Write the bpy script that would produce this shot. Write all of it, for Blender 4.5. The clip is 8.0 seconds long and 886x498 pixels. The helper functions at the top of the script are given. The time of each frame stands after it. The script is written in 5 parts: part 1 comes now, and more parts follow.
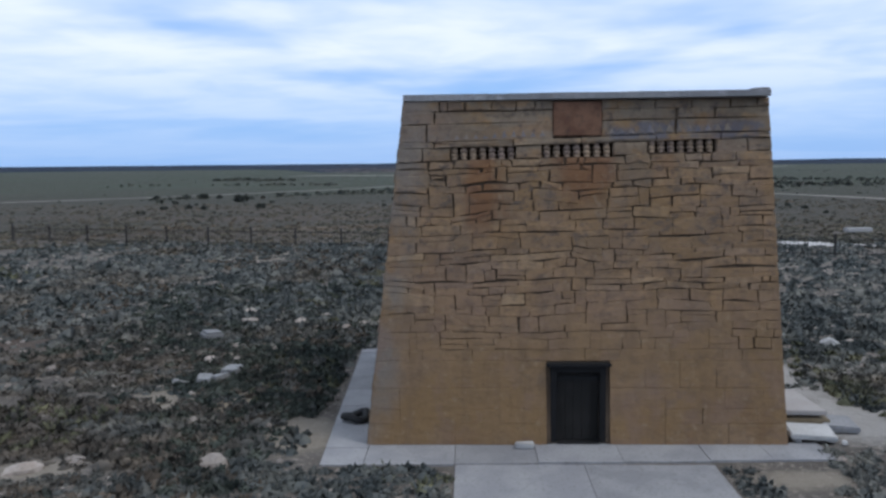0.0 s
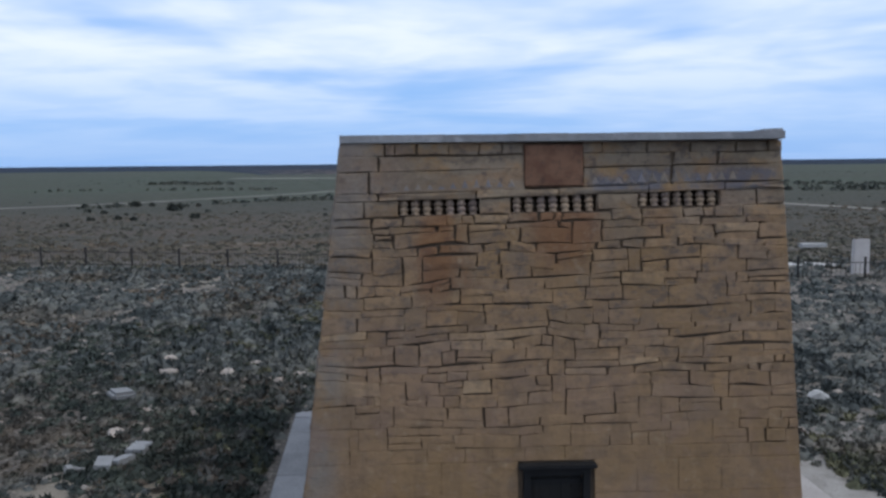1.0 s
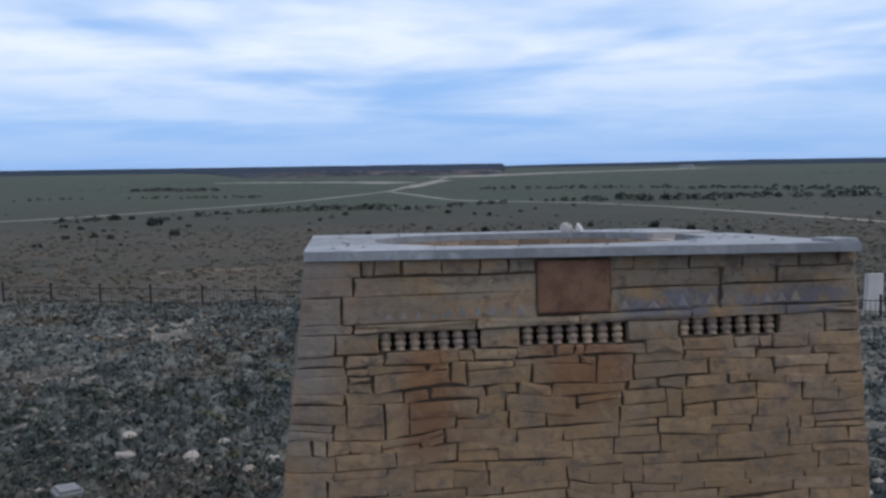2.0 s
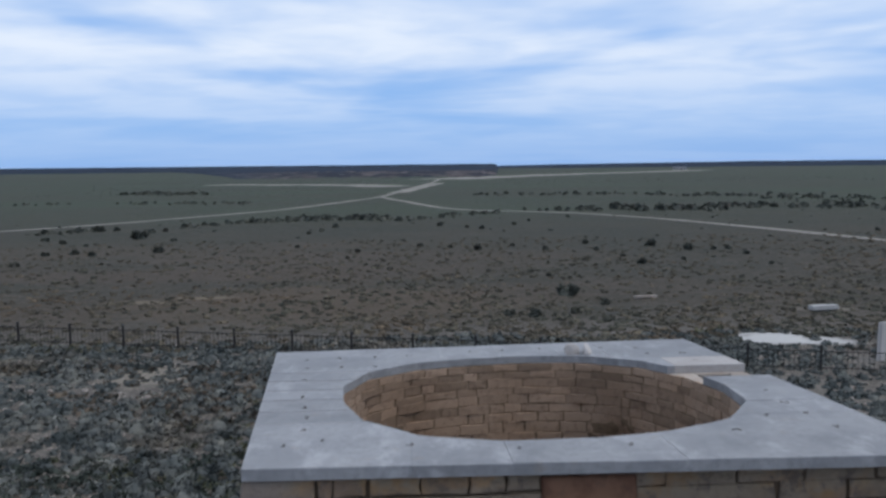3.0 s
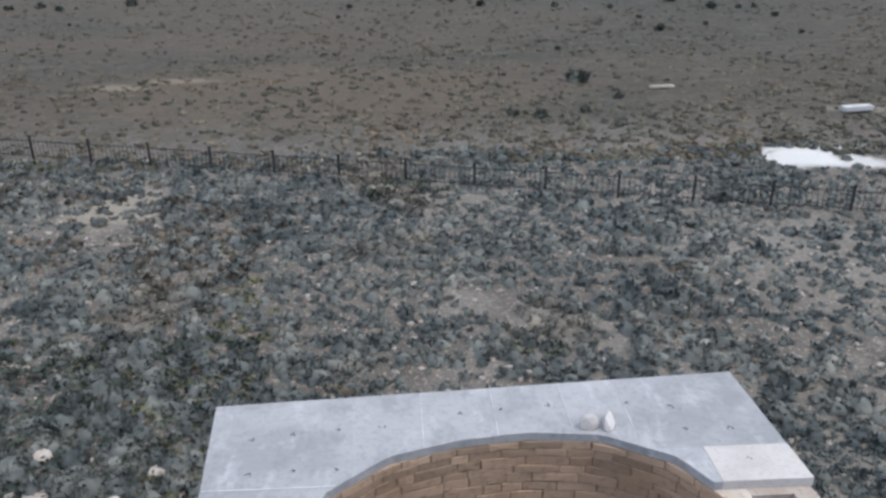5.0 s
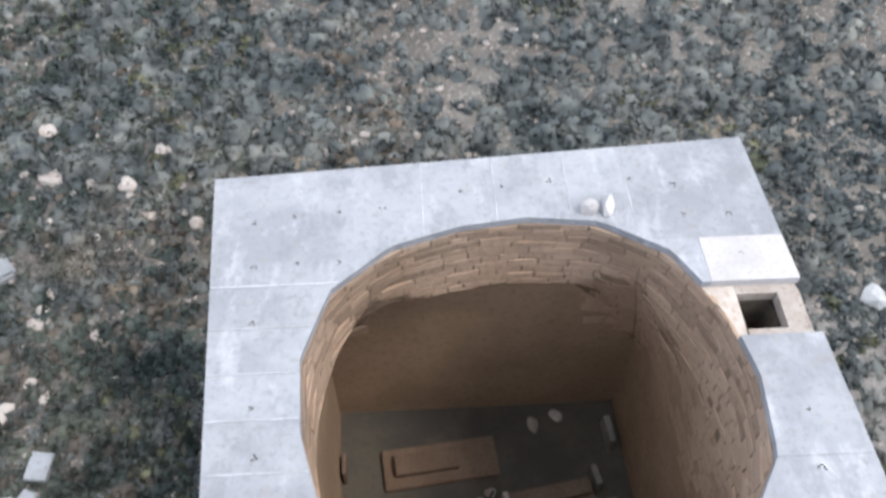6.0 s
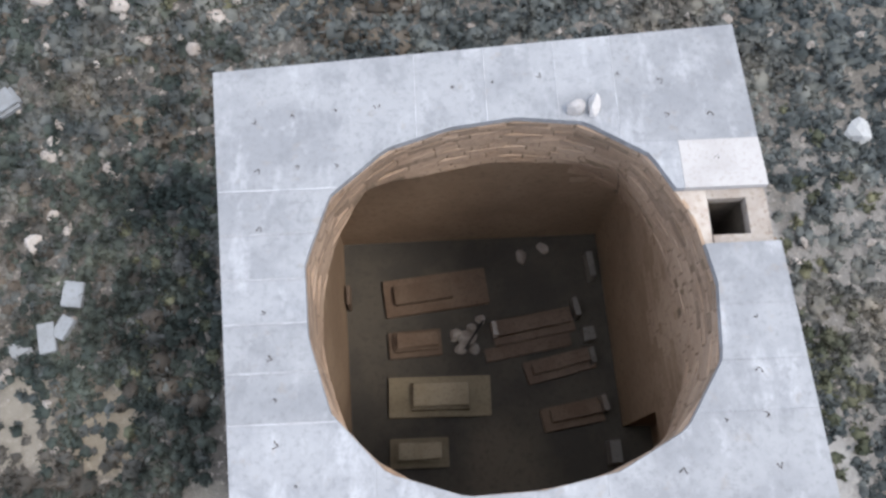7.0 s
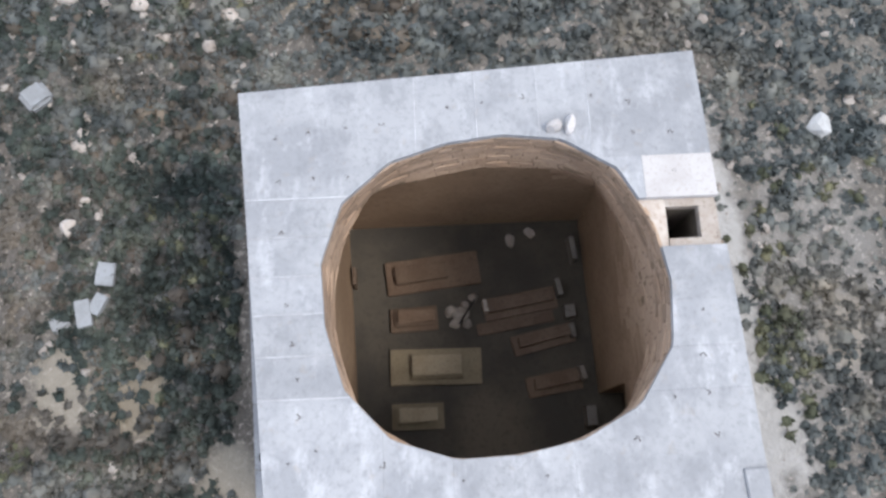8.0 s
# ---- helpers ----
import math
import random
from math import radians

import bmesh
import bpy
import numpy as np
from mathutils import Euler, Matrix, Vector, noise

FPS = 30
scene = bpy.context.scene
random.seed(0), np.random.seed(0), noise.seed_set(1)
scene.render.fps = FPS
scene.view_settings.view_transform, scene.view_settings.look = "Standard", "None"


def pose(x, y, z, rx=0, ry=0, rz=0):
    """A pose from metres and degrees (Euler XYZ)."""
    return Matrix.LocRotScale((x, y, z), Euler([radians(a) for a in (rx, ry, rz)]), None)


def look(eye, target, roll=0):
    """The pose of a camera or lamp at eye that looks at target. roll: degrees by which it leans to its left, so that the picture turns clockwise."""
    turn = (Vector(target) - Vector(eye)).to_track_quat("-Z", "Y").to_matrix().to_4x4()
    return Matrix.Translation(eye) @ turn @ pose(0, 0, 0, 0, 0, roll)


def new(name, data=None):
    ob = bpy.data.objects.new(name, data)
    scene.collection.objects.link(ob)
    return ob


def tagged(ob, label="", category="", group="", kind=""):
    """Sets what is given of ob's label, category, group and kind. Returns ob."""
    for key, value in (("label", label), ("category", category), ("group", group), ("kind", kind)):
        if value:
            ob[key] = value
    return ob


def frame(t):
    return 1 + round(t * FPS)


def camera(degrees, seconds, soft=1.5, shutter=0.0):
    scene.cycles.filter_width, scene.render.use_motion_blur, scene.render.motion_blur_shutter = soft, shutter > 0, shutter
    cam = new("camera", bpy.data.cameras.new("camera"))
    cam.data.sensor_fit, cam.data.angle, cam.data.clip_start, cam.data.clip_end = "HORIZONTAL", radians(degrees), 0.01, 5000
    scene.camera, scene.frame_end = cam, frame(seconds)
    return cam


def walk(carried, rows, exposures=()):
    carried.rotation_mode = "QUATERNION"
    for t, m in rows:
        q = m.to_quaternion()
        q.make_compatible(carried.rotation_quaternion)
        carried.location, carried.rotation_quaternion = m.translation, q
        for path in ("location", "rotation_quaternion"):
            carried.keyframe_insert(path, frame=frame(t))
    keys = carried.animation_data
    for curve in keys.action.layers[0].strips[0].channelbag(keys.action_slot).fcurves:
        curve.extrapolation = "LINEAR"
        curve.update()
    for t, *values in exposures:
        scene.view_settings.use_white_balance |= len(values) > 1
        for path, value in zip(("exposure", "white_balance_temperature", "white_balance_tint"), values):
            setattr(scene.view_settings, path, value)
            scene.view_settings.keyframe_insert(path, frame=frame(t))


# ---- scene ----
cam = camera(55.8, 8.0, soft=2.7, shutter=0.2)
PATH = [
    (0, (-2.682, -20.192, 6.919), (-2.744, -18.203, 6.719), -0.6),
    (0.5, (-2.812, -18.218, 7.385), (-2.793, -16.228, 7.186), -0.6),
    (1, (-2.86, -16.139, 8.046), (-2.787, -14.15, 7.846), -0.6),
    (1.2, (-2.807, -15.408, 8.343), (-2.729, -13.419, 8.144), -0.7),
    (2.3, (-2.736, -11.545, 10.642), (-2.622, -9.559, 10.443), -0.7),
    (2.5, (-2.667, -10.974, 11.067), (-2.55, -8.987, 10.867), -0.5),
    (3, (-2.402, -9.25, 12.325), (-2.281, -7.263, 12.124), -0.6),
    (3.5, (-2.12, -7.792, 13.532), (-1.998, -5.807, 13.324), -0.7),
    (4, (-1.882, -6.247, 14.623), (-1.765, -4.285, 14.251), -0.5),
    (4.2, (-1.798, -5.412, 15.051), (-1.683, -3.476, 14.562), -0.4),
    (5.3, (-1.628, -2.599, 17.636), (-1.538, -0.889, 16.603), -0.3),
    (5.5, (-1.538, -2.058, 18.212), (-1.468, -0.466, 17.003), -0.4),
    (6, (-1.511, -0.577, 19.291), (-1.452, 0.591, 17.669), -0.0),
    (6.5, (-1.418, 0.481, 20.331), (-1.38, 1.259, 18.489), 0.1),
    (7, (-1.206, 1.485, 21.463), (-1.183, 2.08, 19.553), -0.4),
    (7.5, (-1.172, 1.763, 22.672), (-1.145, 2.373, 20.767), -0.1),
    (8, (-1.144, 1.681, 23.972), (-1.121, 2.167, 22.032), 0.2),
]
walk(cam, [(t, look(eye, target, roll)) for t, eye, target, roll in PATH],
     [(0, -0.1, 6200, 10), (1.2, -0.12, 6200, 10), (3.0, -0.25, 6200, 10), (3.6, -0.28, 6200, 10), (4.1, -0.18, 6250, 10), (5.4, 1.04, 6490, 10.6), (6.0, 1.17, 6490, 10.6), (6.6, 1.02, 6490, 10.6), (7.2, 0.95, 6490, 10.6), (8.0, 1.04, 6490, 10.6)])

# ---- light ----
SUN_AZ, SUN_EL = 112.0, 58.0          # degrees from +y towards +x, and above the ground
world = bpy.data.worlds.new("overcast_sky")
scene.world = world
world.use_nodes = True
wn, wl = world.node_tree.nodes, world.node_tree.links
wn.clear()


def wnode(kind, **props):
    n = wn.new(kind)
    for k, v in props.items():
        n.inputs[k].default_value = v
    return n


def wmath(op, a, b=None, clamp=False):
    n = wn.new("ShaderNodeMath")
    n.operation, n.use_clamp = op, clamp
    for i, s in enumerate((a, b)):
        if s is None:
            continue
        if isinstance(s, (int, float)):
            n.inputs[i].default_value = s
        else:
            wl.new(s, n.inputs[i])
    return n.outputs[0]


sky = wn.new("ShaderNodeTexSky")
sky.sky_type, sky.sun_disc = "NISHITA", False
sky.sun_elevation, sky.sun_rotation = radians(SUN_EL), radians(SUN_AZ)
sky.air_density, sky.dust_density, sky.ozone_density = 1.0, 0.6, 1.6
coord = wn.new("ShaderNodeTexCoord")
split = wn.new("ShaderNodeSeparateXYZ")
wl.new(coord.outputs["Generated"], split.inputs[0])
up = wmath("MAXIMUM", split.outputs[2], 0.0)
lift = wmath("ADD", up, 0.10)
join = wn.new("ShaderNodeCombineXYZ")
wl.new(wmath("DIVIDE", split.outputs[0], lift), join.inputs[0])
wl.new(wmath("DIVIDE", split.outputs[1], lift), join.inputs[1])


def cloud_noise(sx, sy, scale, detail, rough, seed, lo, hi):
    m = wn.new("ShaderNodeMapping")
    m.inputs["Scale"].default_value = (sx, sy, 1)
    m.inputs["Location"].default_value = (seed, seed * 0.7, seed)
    wl.new(join.outputs[0], m.inputs["Vector"])
    n = wnode("ShaderNodeTexNoise", Scale=scale, Detail=detail, Roughness=rough, Distortion=0.3)
    wl.new(m.outputs[0], n.inputs["Vector"])
    r = wn.new("ShaderNodeMapRange")
    r.interpolation_type = "SMOOTHSTEP"
    r.inputs["From Min"].default_value, r.inputs["From Max"].default_value = lo, hi
    wl.new(n.outputs["Fac"], r.inputs["Value"])
    return r.outputs[0]


big = cloud_noise(0.7, 0.8, 0.75, 4, 0.5, 3.1, 0.29, 0.56)
fine = cloud_noise(0.85, 0.95, 2.0, 4, 0.5, 8.2, 0.28, 0.66)
cover = wmath("MULTIPLY", big, wmath("ADD", wmath("MULTIPLY", fine, 0.38), 0.58), True)
veil = wn.new("ShaderNodeMapRange")      # thin clouds fade out just over the horizon
veil.inputs["From Min"].default_value, veil.inputs["From Max"].default_value = 0.02, 0.13
veil.inputs["To Min"].default_value, veil.inputs["To Max"].default_value = 0.12, 1.0
wl.new(up, veil.inputs["Value"])
cover = wmath("MULTIPLY", cover, veil.outputs[0], True)
deck = wn.new("ShaderNodeMapRange")      # the cloud closes towards the zenith
deck.interpolation_type = "SMOOTHSTEP"
deck.inputs["From Min"].default_value, deck.inputs["From Max"].default_value, deck.inputs["To Max"].default_value = 0.22, 0.6, 0.85
wl.new(up, deck.inputs["Value"])
cover = wmath("MAXIMUM", cover, deck.outputs[0])
SKY, CLOUD = (3.3, 6.0, 11.0, 1), (9.7, 10.4, 11.4, 1)
tone = wn.new("ShaderNodeMix")
tone.data_type = "RGBA"
tone.inputs[0].default_value = 0.8
wl.new(sky.outputs[0], tone.inputs[6])
tone.inputs[7].default_value = SKY
blend = wn.new("ShaderNodeMix")
blend.data_type = "RGBA"
wl.new(cover, blend.inputs[0])
wl.new(tone.outputs[2], blend.inputs[6])
blend.inputs[7].default_value = CLOUD
back = wn.new("ShaderNodeBackground")
back.inputs["Strength"].default_value = 0.10
wl.new(blend.outputs[2], back.inputs["Color"])
wl.new(back.outputs[0], wn.new("ShaderNodeOutputWorld").inputs[0])

sun = new("sun", bpy.data.lights.new("sun", "SUN"))
sun.data.energy, sun.data.angle, sun.data.color = 1.4, radians(16), (1.0, 0.95, 0.87)
sd = Vector((math.sin(radians(SUN_AZ)) * math.cos(radians(SUN_EL)), math.cos(radians(SUN_AZ)) * math.cos(radians(SUN_EL)), math.sin(radians(SUN_EL))))
sun.matrix_world = look(sd * 60, (0, 0, 0))

# ---- materials ----


def material(name, rough=0.85, metal=0.0):
    m = bpy.data.materials.new(name)
    m.use_nodes = True
    b = m.node_tree.nodes["Principled BSDF"]
    b.inputs["Roughness"].default_value, b.inputs["Metallic"].default_value = rough, metal
    b.inputs["Specular IOR Level"].default_value = 0.3
    return m, m.node_tree, b


class Nodes:
    """Short calls for building one material."""

    def __init__(self, tree):
        self.t, self.n, self.l = tree, tree.nodes, tree.links
        g = self.n.new("ShaderNodeNewGeometry")
        self.pos, self.island = g.outputs["Position"], g.outputs["Random Per Island"]
        self.rnd = self.n.new("ShaderNodeObjectInfo").outputs["Random"]
        s = self.n.new("ShaderNodeSeparateXYZ")
        self.l.new(self.pos, s.inputs[0])
        self.x, self.y, self.z = s.outputs

    def put(self, sock, v):
        if isinstance(v, (int, float, tuple)):
            sock.default_value = v
        else:
            self.l.new(v, sock)

    def math(self, op, a, b=0.0, clamp=False):
        n = self.n.new("ShaderNodeMath")
        n.operation, n.use_clamp = op, clamp
        self.put(n.inputs[0], a), self.put(n.inputs[1], b)
        return n.outputs[0]

    def noise(self, scale, detail=4, rough=0.55, stretch=(1, 1, 1), shift=0.0, dist=0.0, vec=None):
        m = self.n.new("ShaderNodeMapping")
        m.inputs["Scale"].default_value, m.inputs["Location"].default_value = stretch, (shift, shift * 1.7, shift * 0.6)
        self.l.new(vec or self.pos, m.inputs["Vector"])
        n = self.n.new("ShaderNodeTexNoise")
        n.inputs["Scale"].default_value, n.inputs["Detail"].default_value = scale, detail
        n.inputs["Roughness"].default_value, n.inputs["Distortion"].default_value = rough, dist
        self.l.new(m.outputs[0], n.inputs["Vector"])
        return n.outputs["Fac"]

    def step(self, v, lo, hi, a=0.0, b=1.0):
        r = self.n.new("ShaderNodeMapRange")
        r.interpolation_type = "SMOOTHSTEP"
        self.put(r.inputs["Value"], v)
        for k, w in (("From Min", lo), ("From Max", hi), ("To Min", a), ("To Max", b)):
            r.inputs[k].default_value = w
        return r.outputs[0]

    def mix(self, fac, a, b, mode="MIX"):
        n = self.n.new("ShaderNodeMix")
        n.data_type, n.blend_type = "RGBA", mode
        self.put(n.inputs[0], fac)
        for s, v in ((n.inputs[6], a), (n.inputs[7], b)):
            self.put(s, (*v, 1.0) if isinstance(v, tuple) else v)
        return n.outputs[2]

    def ramp(self, v, *stops):
        r = self.n.new("ShaderNodeValToRGB")
        e = r.color_ramp.elements
        while len(e) < len(stops):
            e.new(0.5)
        for el, (p, c) in zip(e, stops):
            el.position, el.color = p, (*c, 1.0)
        self.put(r.inputs[0], v)
        return r.outputs[0]

    def bump(self, bsdf, height, strength=0.4, dist=0.02):
        b = self.n.new("ShaderNodeBump")
        b.inputs["Strength"].default_value, b.inputs["Distance"].default_value = strength, dist
        self.l.new(height, b.inputs["Height"])
        self.l.new(b.outputs[0], bsdf.inputs["Normal"])


def plain_stone(name, a, b, c, scale=1.2, fine=14.0, bump=0.5, rough=0.9, vary=0.25, metal=0.0):
    """Two tones in large patches, a third in fine grain, a brightness of its own for each object."""
    m, t, bs = material(name, rough, metal)
    N = Nodes(t)
    col = N.mix(N.step(N.noise(scale, 5), 0.38, 0.62), a, b)
    col = N.mix(N.math("MULTIPLY", N.step(N.noise(fine, 5, 0.6), 0.48, 0.72), 0.7), col, c)
    col = N.mix(1.0, col, N.ramp(N.rnd, (0.0, (1 - vary,) * 3), (1.0, (1 + vary * 0.4,) * 3)), "MULTIPLY")
    N.l.new(col, bs.inputs["Base Color"])
    N.bump(bs, N.math("ADD", N.noise(fine * 0.5, 6, 0.65), N.math("MULTIPLY", N.noise(fine * 3, 3), 0.4)), bump, 0.02)
    return m


def facade_stone():
    """Tan shell limestone, a tone for each block, violet-grey lichen, rust under the grilles."""
    m, t, bs = material("weathered_limestone", 0.92)
    N = Nodes(t)
    base = N.ramp(N.rnd, (0.0, (0.1961, 0.1272, 0.07844)), (0.25, (0.2809, 0.1781, 0.1039)), (0.5, (0.2703, 0.1908, 0.1463)), (0.72, (0.3551, 0.2279, 0.1314)), (0.88, (0.318, 0.2141, 0.1399)), (1.0, (0.4876, 0.3498, 0.2226)))
    base = N.mix(0.45, base, (0.228, 0.160, 0.098))
    warm = N.mix(N.step(N.noise(0.5, 4, shift=4), 0.40, 0.62), base, N.mix(0.5, base, (0.21, 0.135, 0.066)))
    stain = N.math("MULTIPLY", N.step(N.noise(1.7, 6, 0.68, (1, 1, 1.5), 101), 0.50, 0.66), 0.55)
    warm = N.mix(stain, warm, (0.135, 0.095, 0.066))
    lich = N.math("MULTIPLY", N.step(N.noise(0.75, 7, 0.66, shift=9), 0.50, 0.64), 0.6)
    col = N.mix(lich, warm, (0.200, 0.144, 0.110))
    high = N.math("MULTIPLY", N.step(N.z, 6.4, 7.6), N.step(N.noise(1.5, 7, 0.68, (1, 1, 1.6), 2), 0.38, 0.56))
    col = N.mix(N.math("MULTIPLY", high, 0.7), col, (0.205, 0.183, 0.158))
    blot = N.math("MULTIPLY", N.step(N.noise(3.6, 7, 0.72, (1, 1, 1.3), 71), 0.50, 0.64), N.step(N.z, 2.4, 6.2, 0.25, 0.8))
    col = N.mix(blot, col, (0.100, 0.084, 0.078))
    haze = N.math("MULTIPLY", N.step(N.noise(0.95, 6, 0.66, shift=121), 0.48, 0.60), N.step(N.z, 3.5, 6.5, 0.1, 0.6))
    col = N.mix(haze, col, (0.168, 0.132, 0.102))
    blue = N.math("MULTIPLY", N.math("MULTIPLY", N.step(N.z, 7.45, 7.55), N.step(N.z, 8.0, 7.85)), N.math("MULTIPLY", N.step(N.x, 0.6, 1.0), N.step(N.noise(2.0, 6, 0.65, shift=5), 0.42, 0.58)))
    col = N.mix(N.math("MULTIPLY", blue, 0.7), col, (0.10, 0.115, 0.165))
    lean = N.math("ADD", N.x, N.math("MULTIPLY", N.math("SUBTRACT", 8.5, N.z), 0.125))
    # grey quoins, with the shading of a rounded corner put into the colour
    edge = N.math("MULTIPLY", N.step(lean, -3.3, -4.0), N.step(N.noise(1.1, 5, shift=6), 0.30, 0.55))
    col = N.mix(N.math("MULTIPLY", edge, 0.8), col, (0.195, 0.18, 0.172))
    wob = N.math("MULTIPLY", N.math("SUBTRACT", N.noise(1.2, 5, 0.6, (1, 1, 0.5), 15), 0.5), 1.8)
    for cx, half, z0, z1, amount in ((-2.25, 0.62, 4.8, 7.0, 0.6), (0.1, 0.95, 5.5, 7.05, 0.6), (2.2, 0.4, 6.2, 7.0, 0.3)):
        dx = N.math("ABSOLUTE", N.math("ADD", N.math("SUBTRACT", N.x, cx), wob))
        run = N.math("MULTIPLY", N.step(dx, half, half * 0.25), N.math("MULTIPLY", N.step(N.z, z0, z0 + 1.0), N.step(N.z, z1 + 0.25, z1)))
        col = N.mix(N.math("MULTIPLY", run, amount), col, (0.165, 0.068, 0.028))
    low = N.math("MULTIPLY", N.step(N.z, 1.7, 0.1), N.step(N.noise(1.4, 5, 0.6, (1, 1, 0.5), 21), 0.42, 0.68))
    col = N.mix(N.math("MULTIPLY", low, 0.6), col, (0.17, 0.098, 0.050))
    gold = N.math("MULTIPLY", N.step(N.z, 4.0, 1.5), N.step(N.noise(0.6, 4, shift=30), 0.38, 0.60))
    col = N.mix(N.math("MULTIPLY", gold, 0.6), col, (0.232, 0.149, 0.072))
    grey_low = N.math("MULTIPLY", N.step(N.z, 4.2, 3.0), N.step(N.noise(1.0, 6, 0.65, shift=55), 0.50, 0.64))
    col = N.mix(N.math("MULTIPLY", grey_low, 0.5), col, (0.215, 0.148, 0.118))
    streak = N.math("MULTIPLY", N.step(N.noise(1.6, 6, 0.65, (1.6, 1.6, 0.22), 77), 0.50, 0.66), N.step(N.z, 5.2, 3.0, 0.1, 0.4))
    col = N.mix(streak, col, (0.165, 0.112, 0.072))
    mauve = N.math("MULTIPLY", N.step(N.noise(0.42, 5, 0.6, shift=66), 0.53, 0.63), N.step(N.z, 2.4, 3.4, 0.0, 0.22))
    col = N.mix(mauve, col, (0.170, 0.122, 0.120))
    col = N.mix(N.math("MULTIPLY", N.step(N.noise(13, 6, 0.68), 0.52, 0.72), 0.4), col, (0.095, 0.068, 0.045))
    col = N.mix(N.math("MULTIPLY", N.step(N.noise(5, 6, 0.65, shift=11), 0.56, 0.72), 0.4), col, (0.33, 0.265, 0.195))
    col = N.mix(1.0, col, (0.905, 0.865, 0.80), "MULTIPLY")
    N.l.new(col, bs.inputs["Base Color"])
    h = N.math("ADD", N.noise(3.2, 6, 0.6, (1, 1, 1.5)), N.math("MULTIPLY", N.noise(22, 5, 0.6), 0.25))
    N.bump(bs, h, 0.75, 0.05)
    return m


def cap_concrete():
    """Pale blue-grey weathered sheet with whitish bloom and faint streaks."""
    m, t, bs = material("weathered_grey_cap", 0.62)
    N = Nodes(t)
    col = N.mix(N.step(N.noise(0.9, 5, 0.6), 0.35, 0.65), (0.212, 0.213, 0.224), (0.272, 0.271, 0.280))
    col = N.mix(N.math("MULTIPLY", N.step(N.noise(2.3, 6, 0.62, (1, 0.45, 1), 5), 0.52, 0.68), 0.6), col, (0.375, 0.373, 0.386))
    col = N.mix(N.math("MULTIPLY", N.step(N.noise(9, 7, 0.75), 0.46, 0.70), 0.6), col, (0.158, 0.157, 0.164))
    col = N.mix(N.math("MULTIPLY", N.step(N.noise(1.4, 6, 0.68, (1, 0.6, 1), 29), 0.52, 0.64), 0.45), col, (0.165, 0.166, 0.176))
    col = N.mix(N.math("MULTIPLY", N.step(N.noise(3.1, 5, 0.6, shift=12), 0.60, 0.72), 0.4), col, (0.228, 0.198, 0.175))
    col = N.mix(1.0, col, N.ramp(N.rnd, (0.0, (0.900, 0.900, 0.900)), (1.0, (1.050, 1.050, 1.050))), "MULTIPLY")
    N.l.new(col, bs.inputs["Base Color"])
    N.bump(bs, N.noise(18, 5, 0.6), 0.25, 0.01)
    return m


